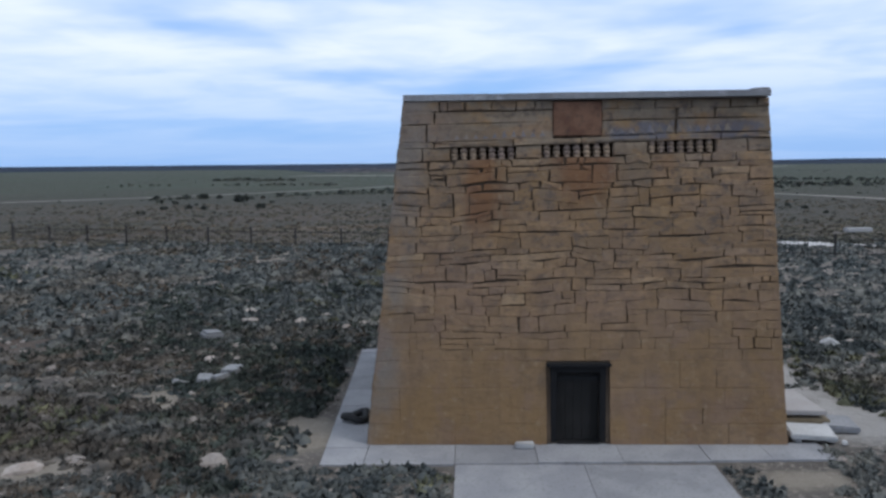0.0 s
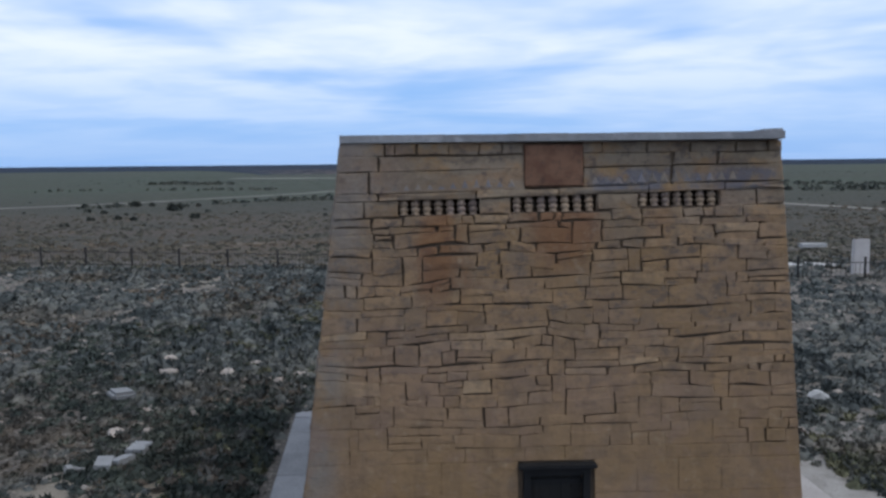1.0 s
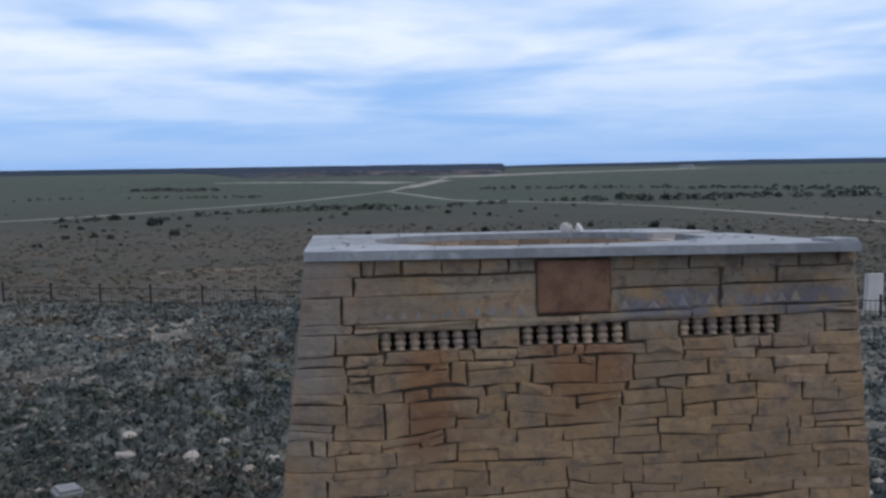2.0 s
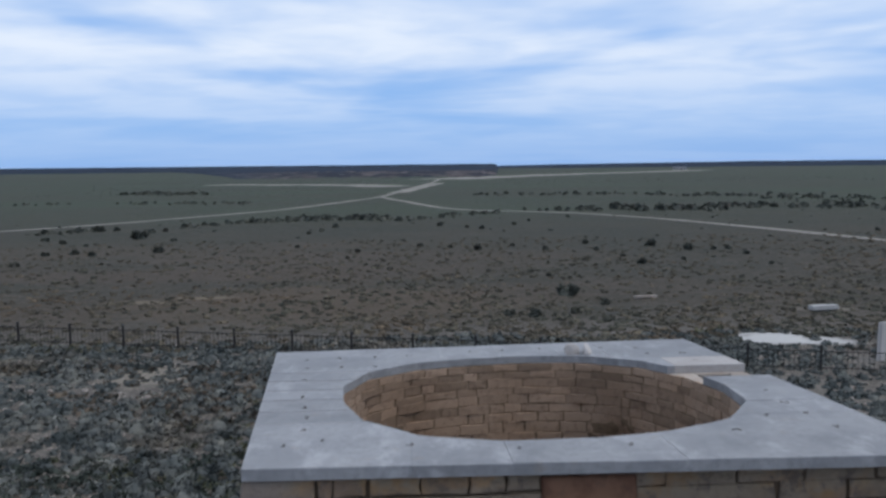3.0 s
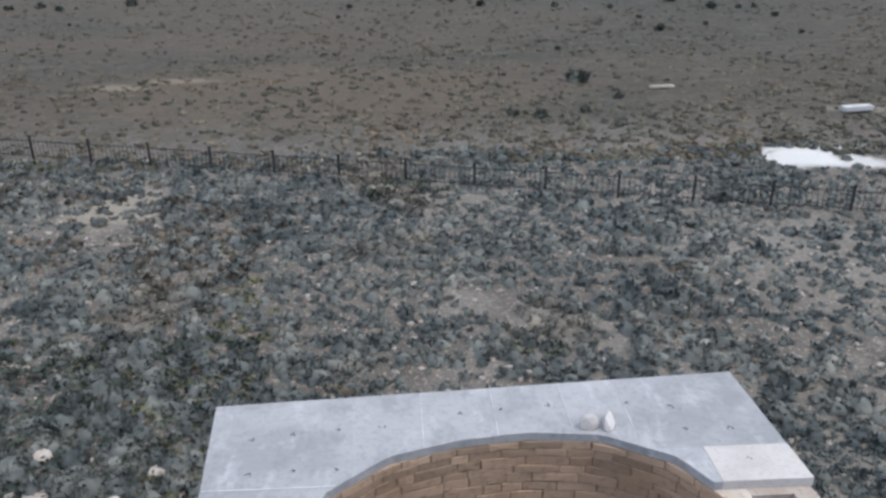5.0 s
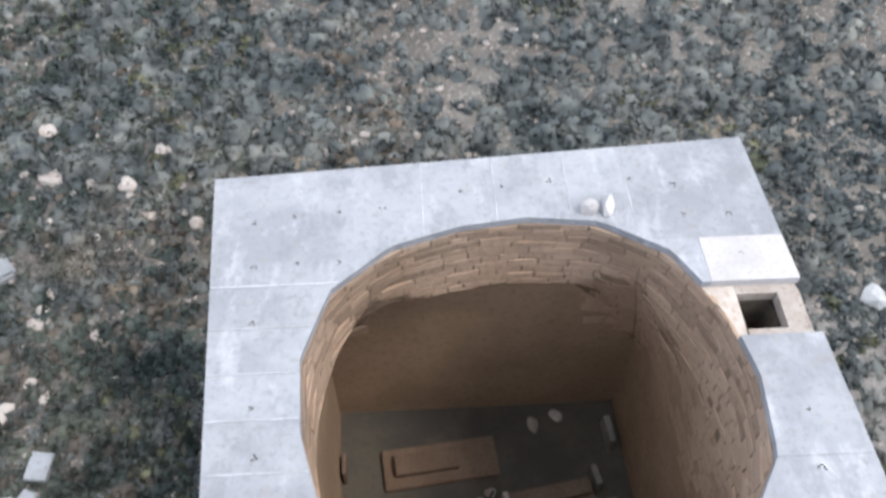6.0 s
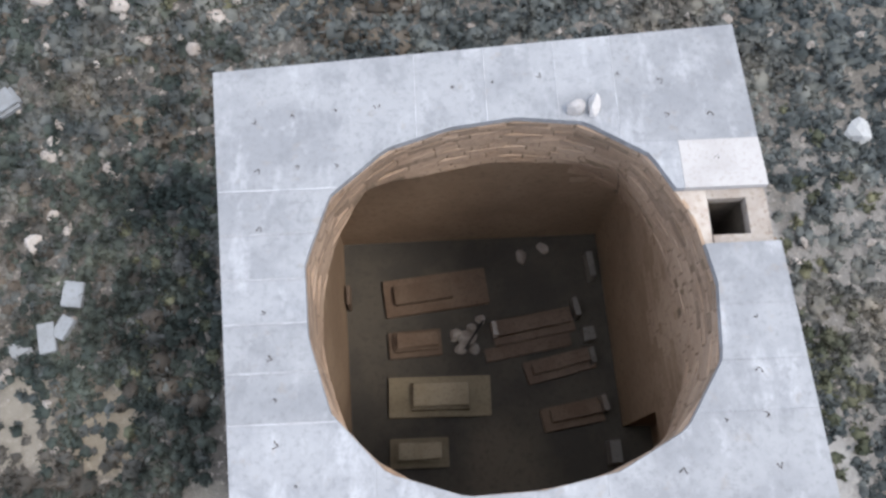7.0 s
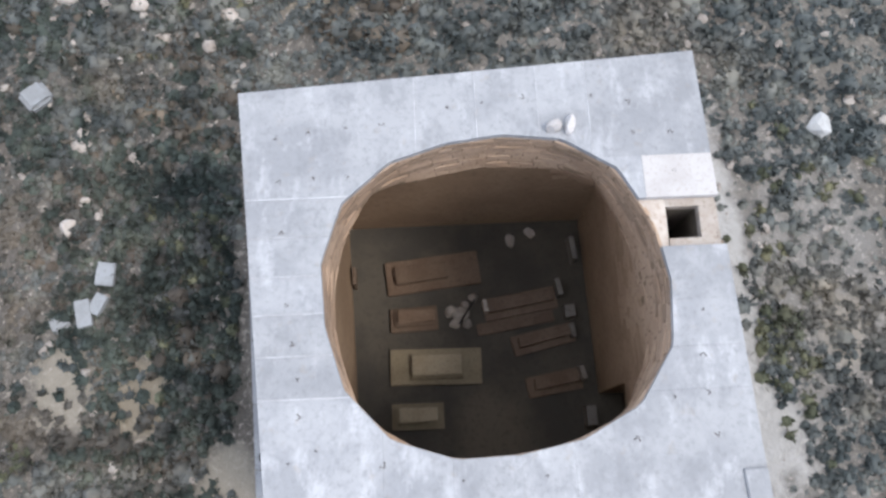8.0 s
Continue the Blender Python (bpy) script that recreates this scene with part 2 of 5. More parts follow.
def steppe_ground():
    m, t, bs = material("steppe_soil", 0.97)
    N = Nodes(t)
    soil = N.mix(N.step(N.noise(0.35, 6, 0.6), 0.36, 0.64), (0.072, 0.063, 0.055), (0.108, 0.095, 0.083))
    soil = N.mix(N.math("MULTIPLY", N.step(N.noise(1.9, 6, 0.65, shift=3), 0.52, 0.68), 0.5), soil, (0.175, 0.152, 0.130))
    soil = N.mix(N.math("MULTIPLY", N.step(N.noise(5.5, 5, 0.6, shift=7), 0.55, 0.64), 0.75), soil, (0.27, 0.235, 0.205))
    soil = N.mix(N.math("MULTIPLY", N.step(N.noise(15, 5, 0.7, shift=57), 0.50, 0.62), 0.55), soil, (0.048, 0.043, 0.038))
    soil = N.mix(N.math("MULTIPLY", N.step(N.noise(11, 4, 0.65, shift=63), 0.58, 0.68), 0.6), soil, (0.26, 0.235, 0.21))
    rust = N.math("MULTIPLY", N.step(N.noise(0.10, 5, 0.6, (0.7, 1.5, 1), 81), 0.42, 0.58), N.math("MULTIPLY", N.step(N.x, -12, -16), N.step(N.y, 20, 13)))
    soil = N.mix(N.math("MULTIPLY", rust, 0.8), soil, (0.062, 0.044, 0.034))
    pale = N.step(N.noise(0.09, 5, 0.6, shift=91), 0.50, 0.62)
    soil = N.mix(N.math("MULTIPLY", pale, 0.3), soil, (0.20, 0.184, 0.170))
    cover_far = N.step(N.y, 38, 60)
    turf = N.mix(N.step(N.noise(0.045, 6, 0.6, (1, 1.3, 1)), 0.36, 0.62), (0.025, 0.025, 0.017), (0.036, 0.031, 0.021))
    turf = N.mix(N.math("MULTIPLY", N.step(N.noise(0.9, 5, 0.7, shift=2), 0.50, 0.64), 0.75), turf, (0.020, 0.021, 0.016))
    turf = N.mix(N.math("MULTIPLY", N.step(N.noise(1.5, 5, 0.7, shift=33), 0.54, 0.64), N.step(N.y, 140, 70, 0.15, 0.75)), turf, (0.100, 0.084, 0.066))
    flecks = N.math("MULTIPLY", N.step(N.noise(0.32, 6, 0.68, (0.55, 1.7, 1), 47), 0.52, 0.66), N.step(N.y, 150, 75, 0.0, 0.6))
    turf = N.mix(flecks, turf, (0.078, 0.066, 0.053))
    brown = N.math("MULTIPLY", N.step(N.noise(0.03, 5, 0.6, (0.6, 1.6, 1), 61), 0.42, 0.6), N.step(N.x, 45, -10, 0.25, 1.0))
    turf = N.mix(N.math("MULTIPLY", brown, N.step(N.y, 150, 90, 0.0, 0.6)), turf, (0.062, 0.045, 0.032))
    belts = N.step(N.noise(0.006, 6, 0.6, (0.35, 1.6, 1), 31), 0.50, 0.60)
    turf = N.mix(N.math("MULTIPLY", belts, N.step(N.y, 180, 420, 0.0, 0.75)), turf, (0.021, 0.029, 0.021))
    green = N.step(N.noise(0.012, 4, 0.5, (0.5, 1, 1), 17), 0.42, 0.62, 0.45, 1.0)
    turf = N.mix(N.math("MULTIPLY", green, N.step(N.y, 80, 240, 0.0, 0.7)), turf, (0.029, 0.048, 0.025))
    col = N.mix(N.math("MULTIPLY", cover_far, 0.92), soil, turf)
    wob = N.math("ADD", N.math("MULTIPLY", N.noise(0.55, 5, 0.65, shift=40), 1.5), N.math("MULTIPLY", N.noise(2.6, 4, 0.6, shift=41), 0.5))
    for cx, cy, rx, ry, tone_, amount in PATCHES:
        dx = N.math("DIVIDE", N.math("SUBTRACT", N.x, cx), rx)
        dy = N.math("DIVIDE", N.math("SUBTRACT", N.y, cy), ry)
        d = N.math("SQRT", N.math("ADD", N.math("MULTIPLY", dx, dx), N.math("MULTIPLY", dy, dy)))
        f = N.math("MULTIPLY", N.step(N.math("ADD", d, wob), 2.15, 1.55), amount)
        col = N.mix(f, col, tone_)
    N.l.new(col, bs.inputs["Base Color"])
    N.bump(bs, N.math("ADD", N.noise(1.6, 6, 0.7), N.math("MULTIPLY", N.noise(9, 4, 0.6), 0.3)), 0.6, 0.25)
    return m


def trodden_floor():
    """Dark packed earth with a dusty tan way trodden in from the door."""
    m, t, bs = material("trodden_earth", 0.95)
    N = Nodes(t)
    col = N.mix(N.step(N.noise(0.55, 5), 0.38, 0.62), (0.054, 0.048, 0.041), (0.078, 0.067, 0.054))
    dx = N.math("MULTIPLY", N.math("SUBTRACT", N.x, 0.35), 0.75)
    dy = N.math("MULTIPLY", N.math("SUBTRACT", N.y, 2.1), 0.45)
    d = N.math("SQRT", N.math("ADD", N.math("MULTIPLY", dx, dx), N.math("MULTIPLY", dy, dy)))
    way = N.step(N.math("ADD", d, N.math("MULTIPLY", N.noise(1.1, 5, 0.6, shift=5), 0.9)), 1.55, 0.75)
    col = N.mix(N.math("MULTIPLY", way, 0.75), col, (0.128, 0.104, 0.078))
    col = N.mix(N.math("MULTIPLY", N.step(N.noise(8, 5, 0.6), 0.48, 0.72), 0.5), col, (0.044, 0.038, 0.033))
    N.l.new(col, bs.inputs["Base Color"])
    N.bump(bs, N.noise(6, 6, 0.65), 0.5, 0.02)
    return m


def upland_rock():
    """Upland painted dark haze blue; its broken scarp ahead is red-brown rubble with pale slips."""
    m, t, bs = material("haze_blue_upland", 0.97)
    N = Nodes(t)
    # the blue of distance haze is put into the base colour
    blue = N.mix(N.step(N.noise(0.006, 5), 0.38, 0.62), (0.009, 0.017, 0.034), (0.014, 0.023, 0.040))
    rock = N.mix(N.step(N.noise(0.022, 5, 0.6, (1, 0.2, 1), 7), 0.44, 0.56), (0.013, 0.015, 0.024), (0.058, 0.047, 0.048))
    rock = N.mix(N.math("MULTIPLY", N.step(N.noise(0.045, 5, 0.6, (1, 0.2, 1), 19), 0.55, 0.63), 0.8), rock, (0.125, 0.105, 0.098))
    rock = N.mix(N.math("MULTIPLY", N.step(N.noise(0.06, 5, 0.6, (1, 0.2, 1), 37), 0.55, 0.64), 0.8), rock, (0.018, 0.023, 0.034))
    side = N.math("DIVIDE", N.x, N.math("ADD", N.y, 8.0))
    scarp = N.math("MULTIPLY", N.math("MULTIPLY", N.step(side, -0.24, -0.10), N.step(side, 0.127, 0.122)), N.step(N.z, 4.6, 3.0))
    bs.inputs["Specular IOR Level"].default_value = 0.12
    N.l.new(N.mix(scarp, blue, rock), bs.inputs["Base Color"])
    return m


def shrub_leaf(name, a, b, c, patch_scale=0.22, withered=None):
    m, t, bs = material(name, 0.9)
    N = Nodes(t)
    col = N.mix(N.step(N.noise(patch_scale, 5, 0.6), 0.40, 0.62), a, b)
    col = N.mix(N.math("MULTIPLY", N.step(N.noise(patch_scale * 0.6, 4, 0.55, shift=13), 0.55, 0.68), 0.85), col, c)
    col = N.mix(1.0, col, N.ramp(N.island, (0.0, (0.80, 0.80, 0.80)), (0.7, (1.02, 1.02, 1.02)), (1.0, (1.24, 1.23, 1.22))), "MULTIPLY")
    if withered:
        where = N.math("MULTIPLY", N.math("MULTIPLY", N.step(N.x, -5.5, -10.0), N.step(N.y, 19, 8)), N.step(N.noise(0.25, 5, 0.6, (0.6, 1.5, 1), 51), 0.38, 0.56))
        col = N.mix(N.math("MULTIPLY", where, 0.7), col, withered)
    col = N.mix(1.0, col, N.ramp(N.noise(0.85, 4, 0.6, shift=23), (0.34, (0.50, 0.54, 0.55)), (0.5, (1.0, 1.0, 1.0)), (0.64, (1.6, 1.52, 1.42))), "MULTIPLY")
    N.l.new(col, bs.inputs["Base Color"])
    bs.inputs["Specular IOR Level"].default_value = 0.1
    return m


GRIT = (0.3069, 0.2933, 0.2798)
SAND, SALT, TAN = (0.2249, 0.1972, 0.1601), (0.4497, 0.4411, 0.4325), (0.2076, 0.1687, 0.1211)
# centre x, y, half sizes, tone, strength
PATCHES = [
    (7.2, 7.0, 1.1, 5.2, GRIT, 0.9), (7.4, 1.6, 1.9, 2.2, GRIT, 0.8), (10.5, 4.7, 0.8, 1.4, TAN, 0.5),
    (-11.8, 4.0, 1.2, 1.4, SAND, 0.7), (-9.6, 3.6, 1.0, 1.3, TAN, 0.7), (-7.1, 0.9, 1.0, 1.5, SAND, 0.72),
    (-16.3, 37.9, 2.8, 2.8, SAND, 0.65), (-20.4, 42.3, 1.9, 1.0, SAND, 0.65), (-4.6, 16.4, 1.8, 1.2, TAN, 0.5),
    (22.6, 43.5, 2.7, 2.1, SALT, 0.95), (25.4, 42.5, 2.4, 1.5, SALT, 0.8), (23.8, 44.9, 3.4, 1.1, SALT, 0.6), (-8.0, 62.0, 20.0, 12.0, (0.082, 0.060, 0.041), 0.6), (-24.3, 64.8, 3.4, 1.3, TAN, 0.5), (-19.5, 66.9, 3.2, 1.2, TAN, 0.45),
    (-12.8, -1.8, 1.3, 0.8, SAND, 0.7), (4.6, -2.2, 1.3, 0.8, SAND, 0.8), (9.6, 17.6, 2.5, 1.0, TAN, 0.6),
    (9.8, 6.0, 2.6, 6.0, GRIT, 0.25), (13.0, 16.0, 4.5, 6.0, (0.17, 0.155, 0.137), 0.4), (17.0, 29.0, 6.0, 6.0, (0.17, 0.155, 0.137), 0.35),
    (31.7, 54.1, 3.0, 1.0, SAND, 0.4),
]

M_STONE = facade_stone()
M_INNER = plain_stone("inner_masonry", (0.295, 0.202, 0.140), (0.345, 0.245, 0.176), (0.195, 0.132, 0.094), 0.8, 9, 0.8, 0.92, 0.35)
M_PLASTER = plain_stone("earthen_render", (0.250, 0.170, 0.112), (0.298, 0.208, 0.140), (0.182, 0.123, 0.082), 0.6, 7, 0.7)
M_MORTAR = plain_stone("earth_mortar", (0.105, 0.074, 0.05), (0.078, 0.055, 0.038), (0.05, 0.037, 0.027), 1.5, 12, 0.5)
# mortar tones darkened: the shade behind the balusters is in the colour
M_RECESS_SHADE = plain_stone("shaded_recess_stone", (0.075, 0.054, 0.038), (0.055, 0.04, 0.03), (0.035, 0.027, 0.022), 1.5, 12, 0.5)
M_LIME = plain_stone("pale_lime_fillet", (0.40, 0.40, 0.415), (0.34, 0.335, 0.345), (0.26, 0.25, 0.25), 2.0, 14, 0.3)
M_JOINT = plain_stone("earth_joint", (0.1935, 0.135, 0.0882), (0.153, 0.108, 0.072), (0.099, 0.072, 0.0495), 1.5, 12, 0.5)
M_CAP = cap_concrete()
M_TANSLAB = plain_stone("tan_slab", (0.41, 0.382, 0.37), (0.46, 0.432, 0.42), (0.35, 0.315, 0.295), 1.3, 15, 0.3)
M_CORE = plain_stone("pale_rubble_core", (0.34, 0.285, 0.245), (0.40, 0.35, 0.31), (0.22, 0.155, 0.11), 2.2, 12, 0.7)
M_CONC = plain_stone("grey_concrete", (0.22, 0.22, 0.235), (0.275, 0.275, 0.285), (0.16, 0.158, 0.155), 0.8, 12, 0.25, 0.85, 0.12)
M_PLAQUE = plain_stone("rust_brown_plaque", (0.105, 0.050, 0.030), (0.155, 0.082, 0.050), (0.058, 0.036, 0.028), 3.2, 6, 0.45, 0.8, 0.0)
M_FRIEZE = plain_stone("grey_carved_stone", (0.216, 0.1763, 0.1395), (0.148, 0.1435, 0.1665), (0.104, 0.0984, 0.1125), 1.6, 12, 0.8)
M_BALUSTER = plain_stone("turned_stone", (0.30, 0.22, 0.15), (0.20, 0.15, 0.125), (0.12, 0.09, 0.075), 2.5, 15, 0.4)
M_BLACK = plain_stone("black_painted_iron", (0.005, 0.005, 0.006), (0.008, 0.008, 0.009), (0.014, 0.013, 0.012), 2.0, 20, 0.15, 0.8, 0.1)
M_PLANK = plain_stone("dark_old_planks", (0.013, 0.012, 0.011), (0.020, 0.018, 0.017), (0.008, 0.008, 0.008), 1.5, 16, 0.4, 0.9, 0.35)
M_IRON = plain_stone("dark_fence_iron", (0.022, 0.021, 0.022), (0.03, 0.027, 0.025), (0.05, 0.035, 0.027), 2.0, 20, 0.1, 0.6, 0.1)
M_HOOK = plain_stone("rusty_rebar", (0.05, 0.035, 0.03), (0.035, 0.028, 0.026), (0.08, 0.045, 0.03), 8, 40, 0.2, 0.8, 0.1)
M_WHITE = plain_stone("white_limestone", (0.4399, 0.4357, 0.4315), (0.3892, 0.3849, 0.3807), (0.2876, 0.2792, 0.2665), 1.6, 12, 0.4, 0.9, 0.12)
M_BLOCK = plain_stone("grey_white_limestone", (0.22, 0.2242, 0.2326), (0.1819, 0.1836, 0.1878), (0.1607, 0.1565, 0.1523), 1.6, 12, 0.5, 0.9, 0.2)
M_CLOD = plain_stone("pale_clods", (0.22, 0.190, 0.168), (0.30, 0.268, 0.24), (0.14, 0.12, 0.105), 2.2, 11, 0.7, 0.95, 0.0)
M_PALE = plain_stone("pale_field_stone", (0.285, 0.240, 0.208), (0.345, 0.305, 0.275), (0.185, 0.155, 0.132), 2.2, 11, 0.7, 0.95, 0.3)
M_GRAVE = plain_stone("tan_tomb_stone", (0.1841, 0.1465, 0.09625), (0.2218, 0.18, 0.1214), (0.1297, 0.1021, 0.06863), 1.4, 14, 0.35, 0.9, 0.15)
M_GRAVE_TOP = plain_stone("pale_tomb_stone", (0.29, 0.235, 0.16), (0.335, 0.275, 0.195), (0.21, 0.168, 0.115), 1.4, 14, 0.35, 0.9, 0.15)
M_GRAVE_RED = plain_stone("reddish_tomb_stone", (0.122, 0.080, 0.056), (0.150, 0.104, 0.074), (0.082, 0.055, 0.039), 1.4, 14, 0.35, 0.9, 0.15)
M_GRAVE_GREY = plain_stone("dusty_tomb_stone", (0.125, 0.086, 0.064), (0.158, 0.112, 0.083), (0.080, 0.056, 0.043), 1.6, 12, 0.5, 0.9, 0.15)
M_HEAD = plain_stone("grey_headstone", (0.159, 0.144, 0.1297), (0.1967, 0.18, 0.1632), (0.1088, 0.09877, 0.08789), 2.0, 14, 0.4, 0.9, 0.15)
M_FLOOR = trodden_floor()
# shaft lining coloured dark to stand for the shade down inside
M_SHAFT_SHADE = plain_stone("shaded_shaft_stone", (0.070, 0.056, 0.045), (0.10, 0.082, 0.065), (0.045, 0.037, 0.031), 1.2, 8, 0.6)
M_TYRE = plain_stone("black_rubber", (0.016, 0.016, 0.017), (0.024, 0.024, 0.025), (0.045, 0.042, 0.04), 4, 20, 0.3, 0.75, 0.0)
M_ROAD = plain_stone("pale_dirt_track", (0.18, 0.167, 0.145), (0.24, 0.222, 0.195), (0.10, 0.09, 0.075), 0.12, 0.8, 0.3, 0.97, 0.0)
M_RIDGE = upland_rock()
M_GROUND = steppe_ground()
M_SHRUB = shrub_leaf("grey_green_wormwood", (0.072, 0.080, 0.080), (0.106, 0.110, 0.105), (0.104, 0.094, 0.081), withered=(0.072, 0.058, 0.047))
M_GREEN = shrub_leaf("olive_green_shrub", (0.082, 0.086, 0.058), (0.100, 0.098, 0.064), (0.076, 0.077, 0.060))
M_DRY = shrub_leaf("dry_grass", (0.084, 0.071, 0.058), (0.072, 0.060, 0.050), (0.10, 0.085, 0.066))
M_SCRUB = shrub_leaf("far_steppe_scrub", (0.063, 0.062, 0.051), (0.080, 0.070, 0.055), (0.090, 0.071, 0.053), 0.12)
M_LONE = shrub_leaf("far_grey_bush", (0.060, 0.066, 0.060), (0.074, 0.078, 0.068), (0.068, 0.064, 0.058))
M_BUSH = shrub_leaf("dark_bush", (0.043, 0.052, 0.047), (0.055, 0.061, 0.052), (0.062, 0.052, 0.043))

# ---- mesh helpers ----


def mesh_data(name, verts, faces, mat, smooth=False):
    me = bpy.data.meshes.new(name)
    me.from_pydata([tuple(v) for v in verts], [], faces)
    me.materials.append(mat)
    if smooth:
        me.polygons.foreach_set("use_smooth", [True] * len(me.polygons))
    me.update()
    return me


def part(name, data, mat, parent=None, label="", smooth=False):
    """One mesh object; data is a bmesh or a pair of vertices and faces."""
    if isinstance(data, bmesh.types.BMesh):
        me = bpy.data.meshes.new(name)
        data.to_mesh(me)
        data.free()
        me.materials.append(mat)
        if smooth:
            me.polygons.foreach_set("use_smooth", [True] * len(me.polygons))
    else:
        me = mesh_data(name, data[0], data[1], mat, smooth)
    ob = new(name, me)
    if parent is not None:
        ob.parent = parent
    if label:
        ob["label"] = label
    return ob


def empty(name, x=0, y=0, z=0, rz=0):
    ob = new(name)
    ob.matrix_basis = pose(x, y, z, 0, 0, rz)
    ob.empty_display_size = 0.2
    return ob


def box(sx, sy, sz, at=(0, 0, 0), bevel=0.01, rz=0.0, jitter=0.0, seed=0, taper=1.0):
    """A box standing on z = at[2], with softened edges."""
    bm = bmesh.new()
    bmesh.ops.create_cube(bm, size=1.0)
    rng = random.Random(seed)
    for v in bm.verts:
        k = taper if v.co.z > 0 else 1.0
        v.co = Vector((v.co.x * sx * k, v.co.y * sy * k, (v.co.z + 0.5) * sz))
        v.co += Vector([rng.uniform(-jitter, jitter) for _ in range(3)])
    if bevel:
        bmesh.ops.bevel(bm, geom=bm.edges[:], offset=bevel, segments=2, affect="EDGES")
    bm.transform(Matrix.Translation(at) @ Matrix.Rotation(radians(rz), 4, "Z"))
    return bm


def prism(poly, z0, z1):
    """A flat-topped piece over a plan polygon given anticlockwise."""
    n = len(poly)
    v = [(x, y, z1) for x, y in poly] + [(x, y, z0) for x, y in poly]
    f = [list(range(n)), list(range(2 * n - 1, n - 1, -1))]
    f += [[i, n + i, n + (i + 1) % n, (i + 1) % n] for i in range(n)]
    return v, f


def rock_data(r, flat, seed, sub=2):
    """An angular stone: a ball cut by random planes, roughened."""
    rng = random.Random(seed)
    bm = bmesh.new()
    bmesh.ops.create_icosphere(bm, subdivisions=sub, radius=1.0)
    planes = [(Vector((rng.gauss(0, 1), rng.gauss(0, 1), rng.gauss(0, 1))).normalized(), rng.uniform(0.5, 0.85)) for _ in range(9)]
    ax, ay = rng.uniform(0.75, 1.25), rng.uniform(0.7, 1.1)
    for v in bm.verts:
        for n, d in planes:
            over = v.co.dot(n) - d
            if over > 0:
                v.co -= n * over
        v.co *= 1 + 0.07 * noise.noise(v.co * 2.3 + Vector((seed, 0, 0)))
        v.co = Vector((v.co.x * ax * r, v.co.y * ay * r, max(v.co.z * flat, -0.35 * flat) * r + 0.30 * flat * r))
    return bm


def ground_z(x, y):
    """The land rises by about a metre towards the fence and drops a little behind it."""
    s = min(max((y - 14.0) / 22.0, 0.0), 1.0)
    d = min(max((y - 46.0) / 30.0, 0.0), 1.0)
    return 0.68 * s * s * (3 - 2 * s) - 0.20 * d * d * (3 - 2 * d)


def ground_bumps(x, y):
    near = max(0.0, 1.0 - max(abs(x) - 40, 0) / 30.0) * max(0.0, 1.0 - max(abs(y - 20) - 45, 0) / 30.0)
    b = 0.07 * noise.noise(Vector((x * 0.5, y * 0.5, 3.3))) + 0.05 * noise.noise(Vector((x * 1.3, y * 1.3, 7.7)))
    inside = max(0.0, 1 - max(abs(x + 0.5) - 6.2, 0) / 2.0) * max(0.0, 1 - max(abs(y - 3) - 6.5, 0) / 2.0)
    road = max(0.0, 1 - max(abs(x) - 3.2, 0) / 1.2) if y < 0 else 0.0
    return b * near * (1 - max(inside, road)) - 0.05 * max(inside, road)


def land(x, y):
    return ground_z(x, y) + ground_bumps(x, y)


# ---- ground, tracks, far upland ----
gx = np.concatenate([-np.geomspace(4800, 42, 34), np.arange(-40, 40.01, 0.5), np.geomspace(42, 4800, 34)])
gy = np.concatenate([-np.geomspace(4800, 16, 30), np.arange(-14, 56.01, 0.5), np.geomspace(58, 4900, 46)])
gv = [(x, y, land(x, y)) for y in gy for x in gx]
nx = len(gx)
gf = [[j * nx + i, j * nx + i + 1, (j + 1) * nx + i + 1, (j + 1) * nx + i] for j in range(len(gy) - 1) for i in range(nx - 1)]
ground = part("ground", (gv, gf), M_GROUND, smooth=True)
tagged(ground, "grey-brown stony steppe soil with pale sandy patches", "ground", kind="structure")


def track(points, width, label, seed, lift=0.05):
    """A pale dirt track with ragged edges along a line of points."""
    pts = [Vector((x, y, 0)) for x, y in points]
    line = []
    for a, b in zip(pts, pts[1:]):
        k = max(2, int((b - a).length / 6))
        line += [a.lerp(b, i / k) for i in range(k)]
    line.append(pts[-1])
    for _ in range(8):
        line = [line[0]] + [(line[i - 1] + line[i] * 2 + line[i + 1]) / 4 for i in range(1, len(line) - 1)] + [line[-1]]
    v, f = [], []
    for i, p in enumerate(line):
        d = (line[min(i + 1, len(line) - 1)] - line[max(i - 1, 0)]).normalized()
        s = Vector((-d.y, d.x, 0))
        for k, side in enumerate((-1, -0.3, 0.3, 1)):
            w = width * (0.5 + 0.28 * noise.noise(Vector((i * 0.37, k * 5.1, seed)))) * side
            q = p + s * w
            v.append((q.x, q.y, ground_z(q.x, q.y) + lift * (1 if abs(side) < 0.5 else 0.55)))
        if i:
            b = 4 * i
            f += [[b - 4 + k, b - 3 + k, b + 1 + k, b + k] for k in range(3)]
    ob = part("dirt_track", (v, f), M_ROAD)
    return tagged(ob, label, "dirt track", kind="structure")


